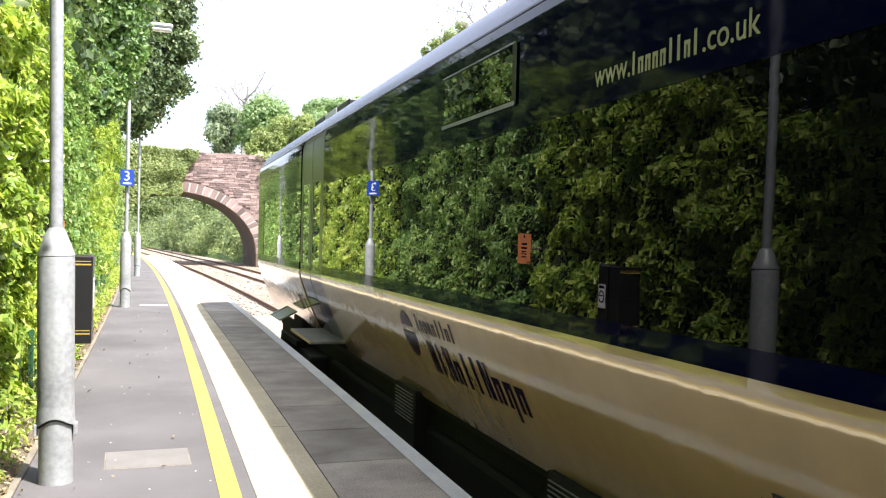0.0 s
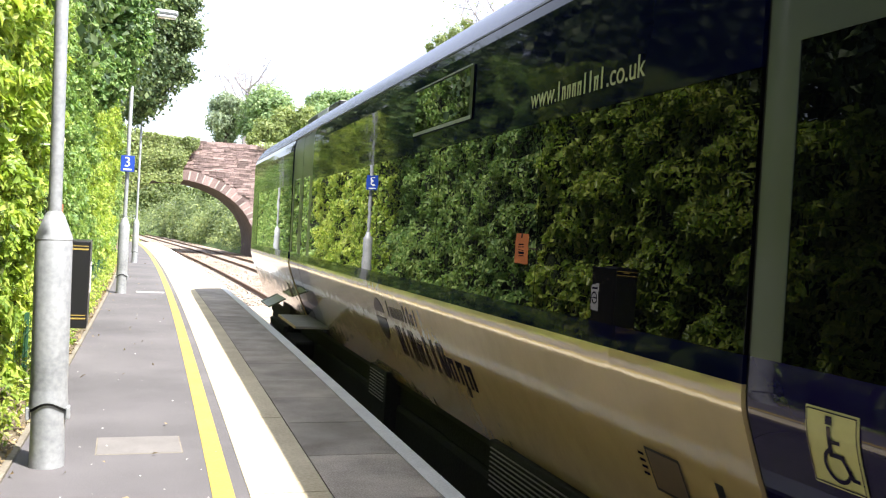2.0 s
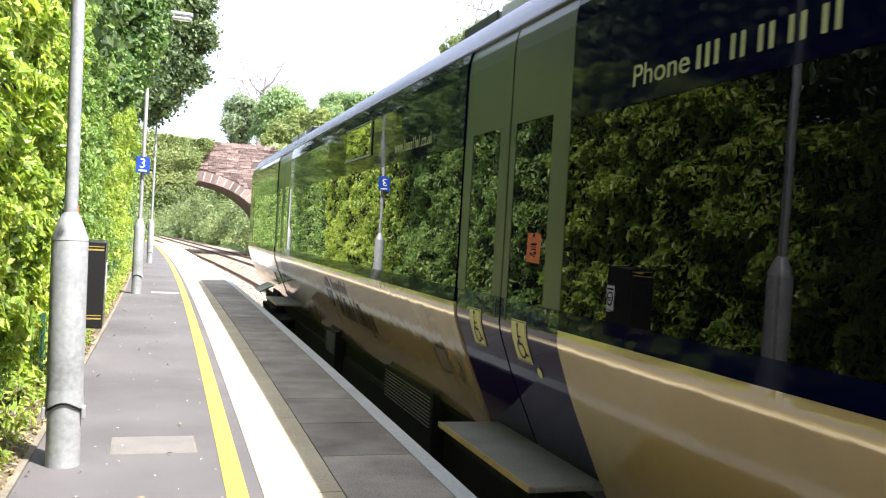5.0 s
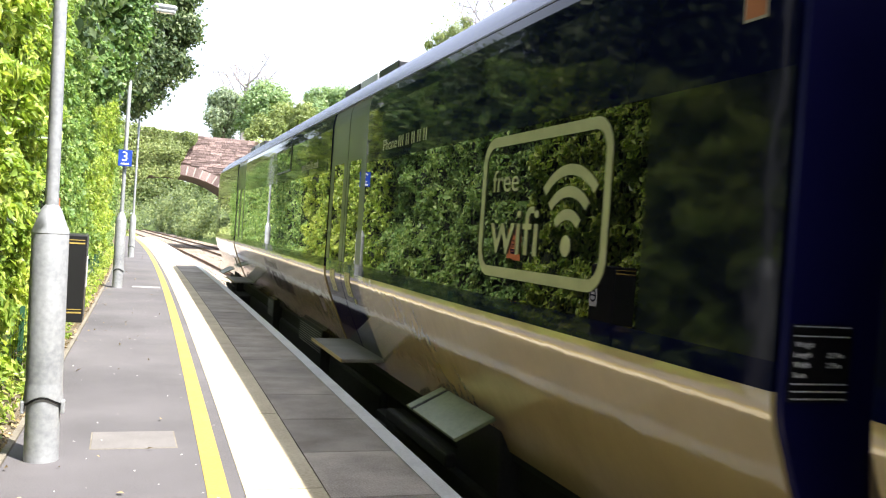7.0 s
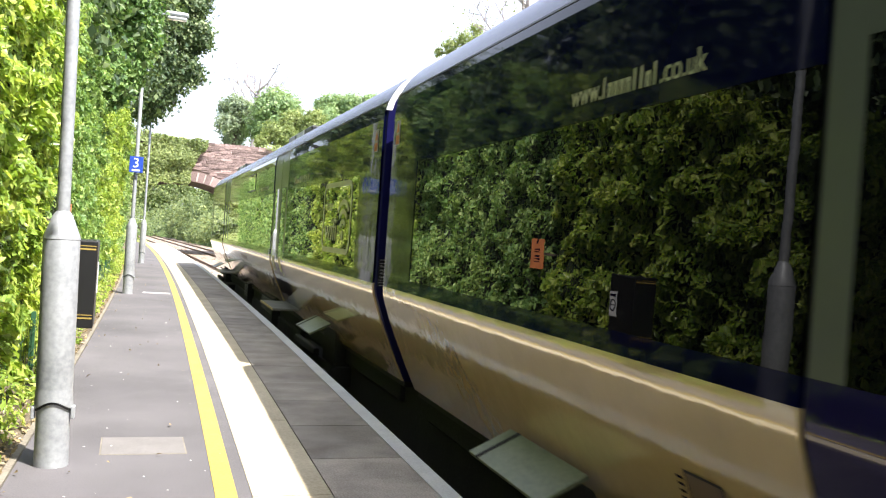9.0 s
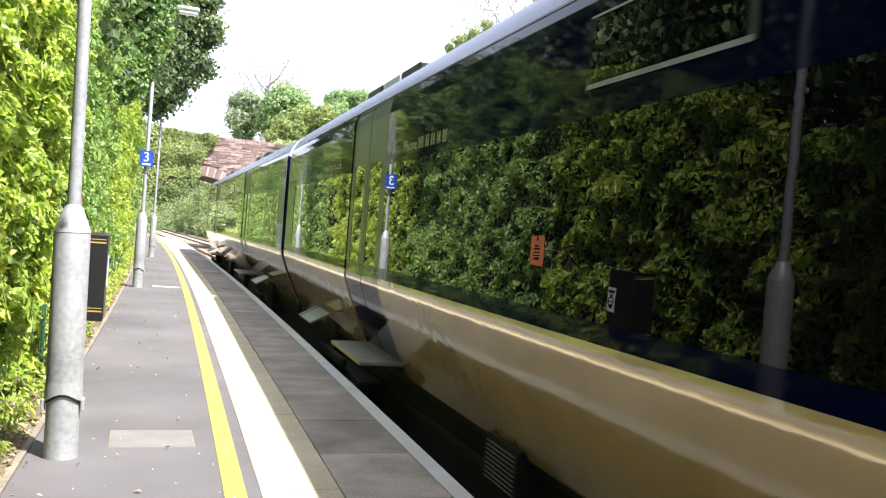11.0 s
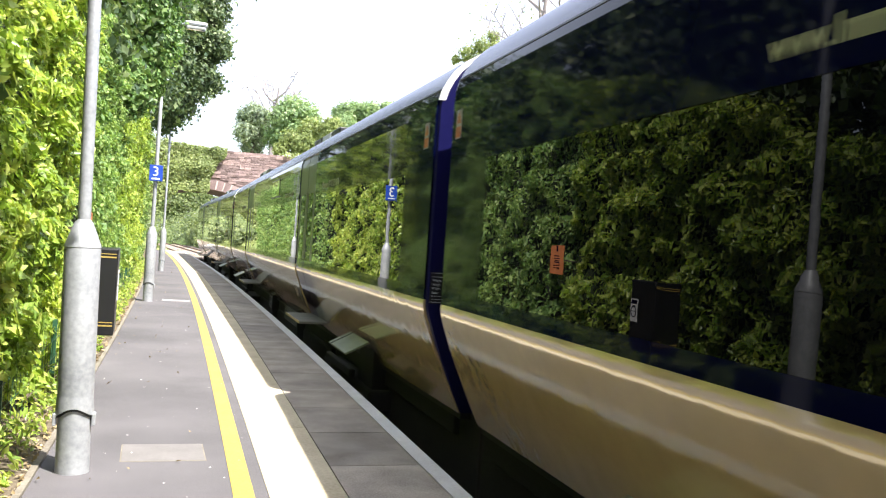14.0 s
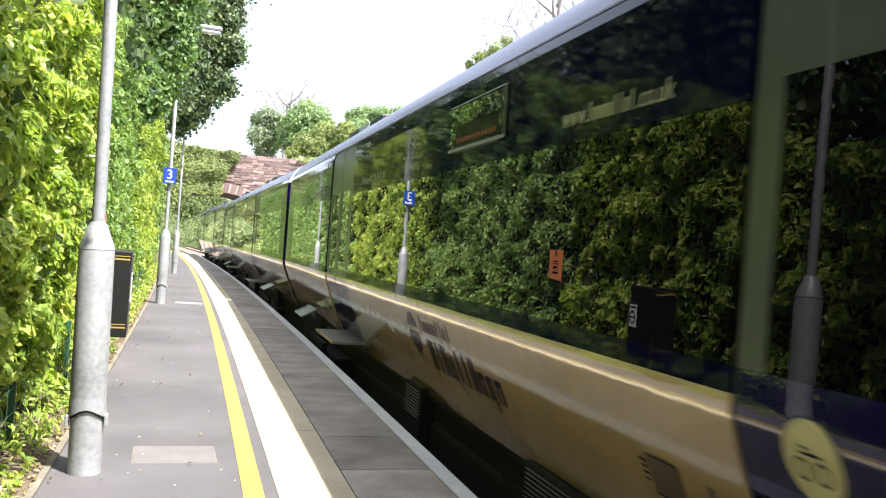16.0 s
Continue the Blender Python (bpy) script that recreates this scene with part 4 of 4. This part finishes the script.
def door_leaf(car, v0, v1, w0, w1, name="door"):
    """One sliding leaf from v0 to v1 with a window from w0 to w1."""
    d = part(name, panel([(0, 2.14)] + ROOF[:3], v0, v1, 0.012), M_DOOR, car, "grey sliding door leaf")
    part("stile", panel([(0, 1.1), (0, 2.14)], v0, w0, 0.012), M_DOOR, d)
    part("stile", panel([(0, 1.1), (0, 2.14)], w1, v1, 0.012), M_DOOR, d)
    part("lower_panel", panel(SIDE + [(0.0, 1.1)], v0, v1, 0.012), M_PURPLE, d, "dark purple lower panel", True)
    part("pane", panel([(0, 1.1), (0, 2.14)], w0, w1, 0.016), M_GLASS, d, "dark tinted pane")
    return d


def sticker_wheelchair(door, v, z):
    s = part("sticker", decal([bar(v, z, 0.215, 0.24)], -0.008), M_STICKER, door, "yellow wheelchair sticker")
    polys = ring_part(v - 0.115, z + 0.075, 0.042, 0.055, 100, 360, 16) + [bar(v - 0.085, z + 0.195, 0.026, 0.026), bar(v - 0.09, z + 0.1, 0.016, 0.09), bar(v - 0.09, z + 0.098, 0.06, 0.014), bar(v - 0.09, z + 0.14, 0.05, 0.012),
             [(v - 0.135, z + 0.1), (v - 0.15, z + 0.1), (v - 0.18, z + 0.045), (v - 0.165, z + 0.04)], bar(v - 0.165, z + 0.04, 0.03, 0.012)]
    part("symbol", decal(polys, -0.004), M_INK, s)
    part("border", decal([bar(v - 0.006, z + 0.006, 0.203, 0.004), bar(v - 0.006, z + 0.23, 0.203, 0.004), bar(v - 0.006, z + 0.006, 0.004, 0.228), bar(v - 0.205, z + 0.006, 0.004, 0.228)], -0.0045), M_INK, s)


def sticker_cycle(door, v, z):
    s = part("sticker", decal([[(v - 0.14 - 0.14 * math.cos(t), z + 0.13 + 0.14 * math.sin(t)) for t in (2 * math.pi * i / 24 for i in range(24))]], -0.008), M_STICKER, door, "yellow round cycle sticker")
    polys = ring_part(v - 0.09, z + 0.1, 0.03, 0.04, 0, 360) + ring_part(v - 0.19, z + 0.1, 0.03, 0.04, 0, 360) + [bar(v - 0.09, z + 0.15, 0.1, 0.01), bar(v - 0.1, z + 0.17, 0.03, 0.01)]
    part("symbol", decal(polys, -0.004), M_INK, s)


def louvres(car, v0, v1, z0, z1, n):
    b = part("equipment_box", box(-HALF + 0.3, -0.5, v0, v1, z0 - 0.35, z1 + 0.03, 0.01), M_UNDER, car, "black underframe box with louvres")
    for i in range(n):
        z = z0 + (z1 - z0) * (i + 0.5) / n
        bm = box(-0.006, 0.004, v0 + 0.04, v1 - 0.04, -0.0018, 0.0018)
        bmesh.ops.transform(bm, matrix=pose(-HALF + 0.292, 0, z, 0, -35, 0), verts=bm.verts)
        part("louvre", bm, M_SLAT, b)


def bogie(car, v):
    b = part("bogie_frame", box(-1.15, 1.15, v - 1.5, v + 1.5, -0.5, -0.25, 0.04), M_UNDER, car, "black bogie frame")
    for dv in (-1.2, 1.2):
        for s in (-0.8, 0.8):
            bm = turned([(0.0, -0.06), (0.4, -0.06), (0.42, -0.05), (0.41, 0.06), (0.0, 0.06)], 24)
            bmesh.ops.transform(bm, matrix=pose(s, v + dv, RAIL + 0.42, 0, 90, 0), verts=bm.verts)
            part("wheel", bm, M_UNDER, b, "", True)
        part("axle_box", box(-1.25, -0.95, v + dv - 0.16, v + dv + 0.16, -0.66, -0.32, 0.03), M_UNDER, b)
    part("damper", box(-1.24, -1.16, v - 0.8, v + 0.8, -0.2, -0.1, 0.02), M_UNDER, b)


def tilted_flap(car, v):
    lie = pose(-HALF + 0.07, v, 0.235, 0, -27, 0)
    bm = box(-0.15, 0.15, -0.52, 0.52, -0.012, 0.012, 0.004)
    bmesh.ops.transform(bm, matrix=lie, verts=bm.verts)
    f = part("side_flap", bm, M_PLATE, car, "pale tilted metal flap under the bodyside")
    bm = box(-0.15, 0.15, 0.36, 0.4, 0.0, 0.016)
    bmesh.ops.transform(bm, matrix=lie, verts=bm.verts)
    part("flap_rib", bm, M_UNDER, f)
    part("flap_bracket", box(-HALF + 0.3, -0.6, v - 0.4, v + 0.4, -0.3, 0.2, 0.02), M_UNDER, f)


def roof_blocks(car, v):
    for dv, m, look_ in ((2.6, M_BLACK, "black"), (1.75, M_SIGNWHITE, "white"), (0.92, M_BLACK, "black")):
        part("roof_block", box(-HALF + 0.4, -HALF + 0.66, v + dv - 0.39, v + dv + 0.39, 3.06, 3.215, 0.015), m, car, look_ + " block on the roof above the doors")


def carriage(name, length, doors, label, cab_front=False, fairing=True):
    """doors: (rear edge, front edge) along the car from its rear end."""
    car = tagged(base(name), label, "train carriage", "train carriages")
    L, o = length, length / 2
    end = L - 1.0 if cab_front else L
    cuts = [0.0] + [d for pair in doors for d in pair] + [end]
    for i in range(0, len(cuts), 2):
        a, b = cuts[i] - o, cuts[i + 1] - o
        part("lower_side", panel(SIDE, a, b), M_CREAM, car, "cream painted lower bodyside", True)
        part("waist_band", panel([(0, 1.0), (0, 1.1)], a, b), M_NAVY, car, "navy waist band")
        solid = 0.85
        if i == 0:
            part("end_panel", panel([(0, 1.1), (0, 2.08)], a, a + solid), M_NAVY_DULL, car, "plain navy end panel")
            a += solid
        if i == len(cuts) - 2:
            part("end_panel", panel([(0, 1.1), (0, 2.08)], b - solid, b), M_NAVY_DULL, car, "plain navy end panel")
            b -= solid
        n = max(1, round((b - a) / 1.9))
        for j in range(n):
            p, q = a + (b - a) * j / n, a + (b - a) * (j + 1) / n
            pane = part("window", panel([(0, 1.1), (0, 2.08)], p + 0.003, q - 0.003, 0.004), M_GLASS, car, "dark tinted window pane")
            mid = Matrix.Translation((-HALF, (p + q) / 2, 1.6))
            pane.matrix_basis = mid @ Euler((0, radians(rng.uniform(-0.12, 0.12)), radians(rng.uniform(-0.12, 0.12)))).to_matrix().to_4x4() @ mid.inverted()
        part("upper_side", panel([(0, 2.08)] + ROOF[:3], cuts[i] - o, cuts[i + 1] - o), M_NAVY, car, "navy upper bodyside")
    for r, f in doors:
        a, b = r - o, f - o
        mid = (a + b) / 2
        w = (b - a) / 2
        door_leaf(car, mid + 0.012, b - 0.02, mid + 0.16, b - 0.17)
        door_leaf(car, a + 0.02, mid - 0.012, a + 0.23, mid - 0.09)
        for s in (a + 0.01, mid, b - 0.01):
            part("door_seal", panel(SIDE + [(0, 2.57)], s - 0.011, s + 0.011, 0.02), M_RUBBER, car)
        for s in (mid + 0.09, mid - 0.075):
            part("door_grip", decal([bar(s, 0.97, 0.018, 0.14)], -0.009), M_BLACK, car)
        st = part("step_board", box(-HALF - 0.11, -HALF + 0.34, a - 0.02, a + 1.5, 0.165, 0.2, 0.008), M_STEP, car, "worn step board under the doors")
        part("step_edge", box(-HALF - 0.118, -HALF - 0.108, a - 0.02, a + 1.5, 0.168, 0.202), M_GOLD, st, "yellow step edge")
        roof_blocks(car, a)
        hatch = part("equipment_hatch", decal([bar(b + 0.75, 0.42, 0.24, 0.17)], 0.004), M_HATCH, car, "brown equipment hatch")
        part("hatch_rim", decal([bar(b + 0.76, 0.41, 0.26, 0.012), bar(b + 0.76, 0.59, 0.26, 0.012), bar(b + 0.76, 0.41, 0.012, 0.19), bar(b + 0.51, 0.41, 0.012, 0.19)], 0.007), M_RUBBER, hatch)
        for k in range(4):
            part("word_bar", decal([bar(b + 0.835, 0.46 + k * 0.03, 0.045, 0.012)], 0.004), M_INK, hatch)
        part("grab_slot", decal([bar(b + 0.28, 0.38, 0.05, 0.2)], 0.004), M_BLACK, car)
    # far side, core, roof, floor
    part("far_lower_side", panel(SIDE, -o, end - o, 0, 0.03, 1), M_CREAM, car, "", True)
    part("far_windows", panel([(0, 0.98)] + ROOF[:3], -o, end - o, 0, 0.03, 1), M_GLASS, car)
    part("inner_lining", box(-HALF + 0.4, HALF - 0.4, -o + 0.02, end - o - 0.02, 0.0, 2.9), M_RUBBER, car)
    part("side_lining", box(-HALF + 0.065, HALF - 0.065, -o + 0.02, end - o - 0.02, 1.0, 2.7), M_RUBBER, car)
    part("roof", roof_skin(-o, end - o), M_ROOF, car, "pale blue-grey roof", True)
    part("gutter", panel([(0.024, 2.735), (0.028, 2.75)], -o, end - o, 0, 0.02), M_BLACK, car)
    if fairing:
        warning_sticker(car, 0.28 - o)
    for v in (4.2 - o, L - 4.2 - o):
        bogie(car, v)
    part("underframe", box(-HALF + 0.45, HALF - 0.45, -o + 0.3, end - o - 0.2, -0.2, 0.1, 0.02), M_UNDER, car)
    part("engine_raft", box(-HALF + 0.42, HALF - 0.42, 6.2 - o, L - 6.2 - o, -0.78, -0.2, 0.05), M_UNDER, car)
    # dark sheet added on the near side, overrunning the ends to hide sunlit ballast
    part("skirt", box(-HALF + 0.5, -HALF + 0.53, -o - (0.22 if fairing else -0.04), end - o + (-0.04 if cab_front else 0.22), -0.86, 0.1), M_UNDER, car)
    tilted_flap(car, 3.25 - o)
    tilted_flap(car, L - (4.1 if cab_front else 3.25) - o)
    if cab_front:
        part("cab_nose", nose_skin(end - o), M_NAVY, car, "dark rounded cab front", True)
        part("nose_skirt", nose_low(end - o), M_CREAM, car, "cream rounded skirt of the cab", True)
    cap = [(-(HALF - x_), z) for x_, z in SIDE + ROOF]
    cap += [(-x_, z) for x_, z in reversed(cap[:-1])]
    for y, f in ((-o, -1), (end - o, 1)):
        if f == 1 and cab_front:
            continue
        bm = bmesh.new()
        near = [bm.verts.new((x_ * 0.985, y, z)) for x_, z in cap]
        far = [bm.verts.new((x_ * 0.975, y + f * 0.02, z)) for x_, z in cap]
        n = len(cap)
        for k in range(n):
            bm.faces.new((near[k], near[(k + 1) % n], far[(k + 1) % n], far[k]))
        bm.faces.new(far)
        part("end_wall", bm, M_ENDBLUE, car, "blue carriage end wall")
        if f == 1 or fairing:
            part("gangway", box(-0.62, 0.62, min(y, y + f * 0.18), max(y, y + f * 0.18), 0.15, 2.5, 0.03), M_RUBBER, car, "black rubber gangway")
        part("end_pipe", tube([(-0.95, y + f * 0.03, 0.25), (-0.97, y + f * 0.08, 0.6), (-0.95, y + f * 0.04, 0.8)], [0.022, 0.022, 0.022], 8), M_HATCH, car)
        part("end_roof_cap", panel(ROOF[1:], min(y, y + f * 0.025), max(y, y + f * 0.025), 0.004, 0.06), M_SIGNWHITE, car, "white roof end", True)
    return car


def roof_skin(y0, y1):
    bm = bmesh.new()
    prof = [(-(HALF - a), z) for a, z in ROOF[2:]] + [(HALF - a, z) for a, z in reversed(ROOF[2:-1])]
    low = [(x * 0.96, z - 0.05) for x, z in reversed(prof)]
    loops = [[bm.verts.new((x, y, z)) for x, z in prof + low] for y in (y0, y1)]
    k = len(loops[0])
    for i in range(k):
        bm.faces.new((loops[0][i], loops[0][(i + 1) % k], loops[1][(i + 1) % k], loops[1][i]))
    bm.faces.new(loops[0])
    bm.faces.new(loops[1])
    return bm


def nose_rings(y, prof, close):
    bm = bmesh.new()
    loops = []
    for dy, k, drop in ((0.0, 1.0, 0.0), (0.35, 0.97, 0.02), (0.65, 0.88, 0.08), (0.85, 0.72, 0.2), (0.97, 0.5, 0.35), (1.0, 0.3, 0.5)):
        loops.append([bm.verts.new((x * k, y + dy, z - drop * max(0.0, (z - 1.6) / 1.5))) for x, z in prof])
    n = len(prof)
    for a, b in zip(loops, loops[1:]):
        for i in range(n - (0 if close else 1)):
            bm.faces.new((a[i], a[(i + 1) % n], b[(i + 1) % n], b[i]))
    bm.faces.new(loops[-1])
    return bm


def nose_skin(y):
    up = [(-HALF, 0.98), (-HALF, 1.8)] + [(-(HALF - a), z) for a, z in ROOF]
    return nose_rings(y, up + [(-x, z) for x, z in reversed(up[:-1])], True)


def nose_low(y):
    dn = [(-(HALF - a), z) for a, z in SIDE]
    return nose_rings(y, dn + [(-x, z) for x, z in reversed(dn)], True)


def between_doors(car, o, door_front, logo, gap=0.74, hopper=True):
    """What is written and fitted ahead of a door: web address, hopper window, logo."""
    v = door_front - o
    w = 1.16
    side_words("www.", v + gap + w, 2.165, w * 0.27, 0.07, M_LETTER, car, "web_address")
    for k, ch in enumerate("lxxxxllxl"):
        part("brand_letter", decal(word_blocks(ch, v + gap + w * 0.72 - k * w * 0.048, 2.165, w * 0.048, 0.1)), M_LETTER, car)
    side_words(".co.uk", v + gap + w * 0.28, 2.165, w * 0.28, 0.1, M_LETTER, car, "web_address")
    if not hopper:
        return
    h = part("hopper_window", panel([(0, 2.25), (0, 2.57)], v + 2.85, v + 4.1, -0.004, 0.02), M_GLASS, car, "top-hung hopper window")
    part("hopper_frame", decal([bar(v + 4.12, 2.215, 1.29, 0.025)], 0.012), M_GALV, h, "bright lower frame")
    part("hopper_frame", decal([bar(v + 4.12, 2.565, 1.29, 0.012)], 0.012), M_GALV, h, "bright upper frame")
    part("hopper_frame", decal([bar(v + 2.87, 2.22, 0.06, 0.35)], 0.01), M_BLACK, h)
    if logo:
        a = v + 5.3
        disc = lambda t0, t1: [(a - 0.18 - 0.175 * math.cos(radians(t)), 0.68 + 0.185 * math.sin(radians(t))) for t in range(t0, t1 + 1, 10)]
        part("logo_disc", decal([disc(20, 160)]), M_INK, car, "upper half of a dark blue round logo")
        part("logo_disc", decal([disc(175, 365)]), M_INK, car, "lower half of a dark blue round logo")
        for k, ch in enumerate("lxxxxllxl"):
            part("logo_letter", decal(word_blocks(ch, a - 0.47 - k * 0.104, 0.73, 0.104, 0.135)), M_INK, car)
        for k, ch in enumerate("NlNxllNxyx"):
            part("logo_letter", decal(word_blocks(ch, a - 0.6 - k * 0.184, 0.42, 0.184, 0.25)), M_INK, car)


def behind_door(car, o, door_rear):
    v = door_rear - o
    side_words("Phone", v - 0.62, 2.155, 0.43, 0.095, M_LETTER, car, "phone_word")
    a = v - 0.62 - 0.48
    for k in (3, 2, 2, 2, 2):
        for _ in range(k):
            part("number_bar", decal([bar(a, 2.155, 0.027, 0.095)]), M_LETTER, car)
            a -= 0.058
        a -= 0.04


def warning_sticker(car, v):
    # white plate in grey and orange dulled: dim light put into the colours
    s_ = part("warning_sticker", decal([bar(v, 2.27, 0.13, 0.22)]), M_CONCRETE, car, "white and orange warning sticker, its dim light put into the colours")
    part("triangle", decal([[(v - 0.015, 2.385), (v - 0.115, 2.385), (v - 0.065, 2.475)]], 0.005), M_DIM_ORANGE, s_)
    part("word_bar", decal([bar(v - 0.01, 2.28, 0.11, 0.08)], 0.005), M_DIM_ORANGE, s_)


def data_panel(car, o):
    """Black plate with small words on the rear end wall."""
    y = -o - 0.022
    p = part("data_panel", box(-1.33, -1.08, y - 0.004, y, 0.97, 1.23), M_BLACK, car, "black data panel with small white words")
    for i, (a, b) in enumerate((("Weight", ""), ("Length", "23.74m"), ("Width", "2.75m"), ("Seats", ""))):
        z = 1.155 - i * 0.034
        letters(a, 0.026, M_SIGNWHITE, p, pose(-1.315, y - 0.005, z, 90, 0, 0), "word")
        if b:
            letters(b, 0.024, M_SIGNWHITE, p, pose(-1.18, y - 0.005, z, 90, 0, 0), "word")
    for z in (1.19, 1.222, 1.03, 1.005, 0.98):
        part("panel_line", box(-1.32, -1.09, y - 0.006, y - 0.004, z, z + 0.003), M_SIGNWHITE, p)


def first_carriage():
    L = 23.7
    o = L / 2
    car = carriage("front_carriage", L, ((5.8, 7.47), (16.1, 17.77)), "leading train carriage, cream below and dark navy with tinted windows above", True)
    between_doors(car, o, 7.47, True)
    behind_door(car, o, 5.8)
    for v in (7.47 - 0.3, 6.44):
        sticker_wheelchair(car, v - o, 0.755)
    part("door_button", decal([[(6.15 - o - 0.03 * math.cos(t), 0.72 + 0.03 * math.sin(t)) for t in (2 * math.pi * i / 16 for i in range(16))]], -0.006), M_STICKER, car)
    louvres(car, 8.75 - o, 10.4 - o, -0.2, 0.08, 9)
    louvres(car, 13.1 - o, 13.75 - o, -0.2, 0.08, 9)
    # free wifi emblem
    v0, v1, z0, z1, t, r = 2.72 - o, 1.14 - o, 1.22, 2.05, 0.06, 0.17
    polys = [[(v0 - r, z0), (v1 + r, z0), (v1 + r, z0 + t), (v0 - r, z0 + t)], [(v0 - r, z1 - t), (v1 + r, z1 - t), (v1 + r, z1), (v0 - r, z1)],
             [(v0, z0 + r), (v0 - t, z0 + r), (v0 - t, z1 - r), (v0, z1 - r)], [(v1 + t, z0 + r), (v1, z0 + r), (v1, z1 - r), (v1 + t, z1 - r)]]
    polys += ring_part(v0 - r, z0 + r, r - t, r, 180, 270, 8) + ring_part(v1 + r, z0 + r, r - t, r, 270, 360, 8)
    polys += ring_part(v0 - r, z1 - r, r - t, r, 90, 180, 8) + ring_part(v1 + r, z1 - r, r - t, r, 0, 90, 8)
    e = part("wifi_frame", decal(polys, 0.0), M_LETTER, car, "cream rounded wifi emblem on the window")
    side_words("free", 2.54 - o, 1.72, 0.38, 0.13, M_LETTER, e, "free_word", -0.001)
    side_words("wifi", 2.53 - o, 1.36, 0.66, 0.27, M_LETTER, e, "wifi_word", -0.001)
    c = 1.55 - o
    for r0, r1 in ((0.16, 0.215), (0.275, 0.33), (0.385, 0.44)):
        part("wifi_arc", decal(ring_part(c, 1.4, r0, r1, 48, 132, 14), 0.0), M_LETTER, e)
    part("wifi_dot", decal([[(c - 0.055 * math.cos(q), 1.43 + 0.055 * math.sin(q)) for q in (2 * math.pi * i / 18 for i in range(18))]], 0.0), M_LETTER, e)
    data_panel(car, o)
    return car


def middle_carriage():
    L = 23.13
    o = L / 2
    car = carriage("middle_carriage", L, ((6.05, 7.7), (15.99, 17.66)), "middle train carriage, cream below and dark navy with tinted windows above")
    between_doors(car, o, 7.7, False)
    between_doors(car, o, 17.66, False, 0.63, False)
    behind_door(car, o, 6.05)
    behind_door(car, o, 15.99)
    warning_sticker(car, L - 0.1 - o)
    data_panel(car, o)
    louvres(car, 9.0 - o, 10.8 - o, -0.2, 0.08, 9)
    louvres(car, 13.0 - o, 13.6 - o, -0.2, 0.08, 9)
    return car


def last_carriage():
    L = 23.58
    o = L / 2
    car = carriage("rear_carriage", L, ((6.13, 8.0), (16.18, 17.98)), "rear train carriage, cream below and dark navy with tinted windows above", False, False)
    between_doors(car, o, 7.8, True)
    between_doors(car, o, 17.98, False, 0.6, False)
    behind_door(car, o, 16.18)
    led = part("display_window", decal([bar(11.75 - o, 2.2, 1.0, 0.22)], 0.004), M_BLACK, car, "dark destination display")
    for k in range(11):
        part("glowing_bar", decal([bar(11.72 - o - k * 0.085, 2.28, 0.05, 0.035)], 0.006), M_GLOW, led, "dim orange glowing bar")
    warning_sticker(car, L - 0.1 - o)
    sticker_cycle(car, 7.72 - o, 0.72)
    sticker_cycle(car, 6.75 - o, 0.72)
    louvres(car, 9.0 - o, 10.6 - o, -0.2, 0.08, 9)
    louvres(car, 13.3 - o, 13.9 - o, -0.2, 0.08, 9)
    return car


CARS = ((first_carriage(), 11.85), (middle_carriage(), -0.45 - 11.565), (last_carriage(), -0.38 - 23.2 - 0.52 - 11.79))

bridge_stones()


# ---- platform slabs, each a piece ----
def slabs(name, off0, off1, start, length, material, parent):
    y = start
    while y < Y_END - 0.2:
        part(name, along(off0 + 0.004, off1 - 0.004, y + 0.005, min(y + length, Y_END) - 0.005, -0.07, 0.0 + 0.002 * rng.random(), length), material, parent)
        y += length


coping = tagged(base("coping"), "rows of paving slabs along the platform edge, pale and dark", "paving", kind="structure")
slabs("pale_slab", -1.16, -0.72, 2.82, 1.9, M_COPING, coping)
slabs("dark_slab", -0.72, -0.115, 2.63, 0.95, M_SLAB, coping)
part("rear_paving", along(-1.16, -0.115, Y_BACK, 2.62, -0.07, -0.001), M_SLAB, coping)


# ---- movement ----
TRAVEL = [(0.0, -5.80), (0.5, -5.68), (1.0, -5.52), (1.5, -5.31), (2.0, -5.04), (2.5, -4.70), (3.0, -4.28), (3.5, -3.80), (4.5, -2.56), (5.2, -1.44), (6.0, 0.0), (6.5, 1.12), (7.0, 2.32),
          (7.5, 3.62), (8.0, 5.0), (8.5, 6.48), (9.0, 8.1), (10.0, 11.65), (10.8, 14.8), (11.5, 17.75), (12.0, 20.0), (12.5, 22.4), (13.0, 24.95), (13.5, 27.7), (14.0, 30.5), (14.5, 33.35), (15.0, 36.27), (15.5, 39.32), (16.0, 42.4)]


def on_track(centre):
    a, b = centre - 7.7, centre + 7.7
    xa, xb = rail_line(a), rail_line(b)
    return pose((xa + xb) / 2, centre, 0, 0, 0, math.degrees(math.atan2(xa - xb, b - a)))


def rail_line(y):
    """Centre of the train's way, a slightly easier bend than the platform's edge."""
    return 1.943 - 3.9e-4 * (y - APEX) ** 2 + TRACK_1


def motions():
    for car, ahead in CARS:
        walk(car, [(t, on_track(s + ahead)) for t, s in TRAVEL])


motions()
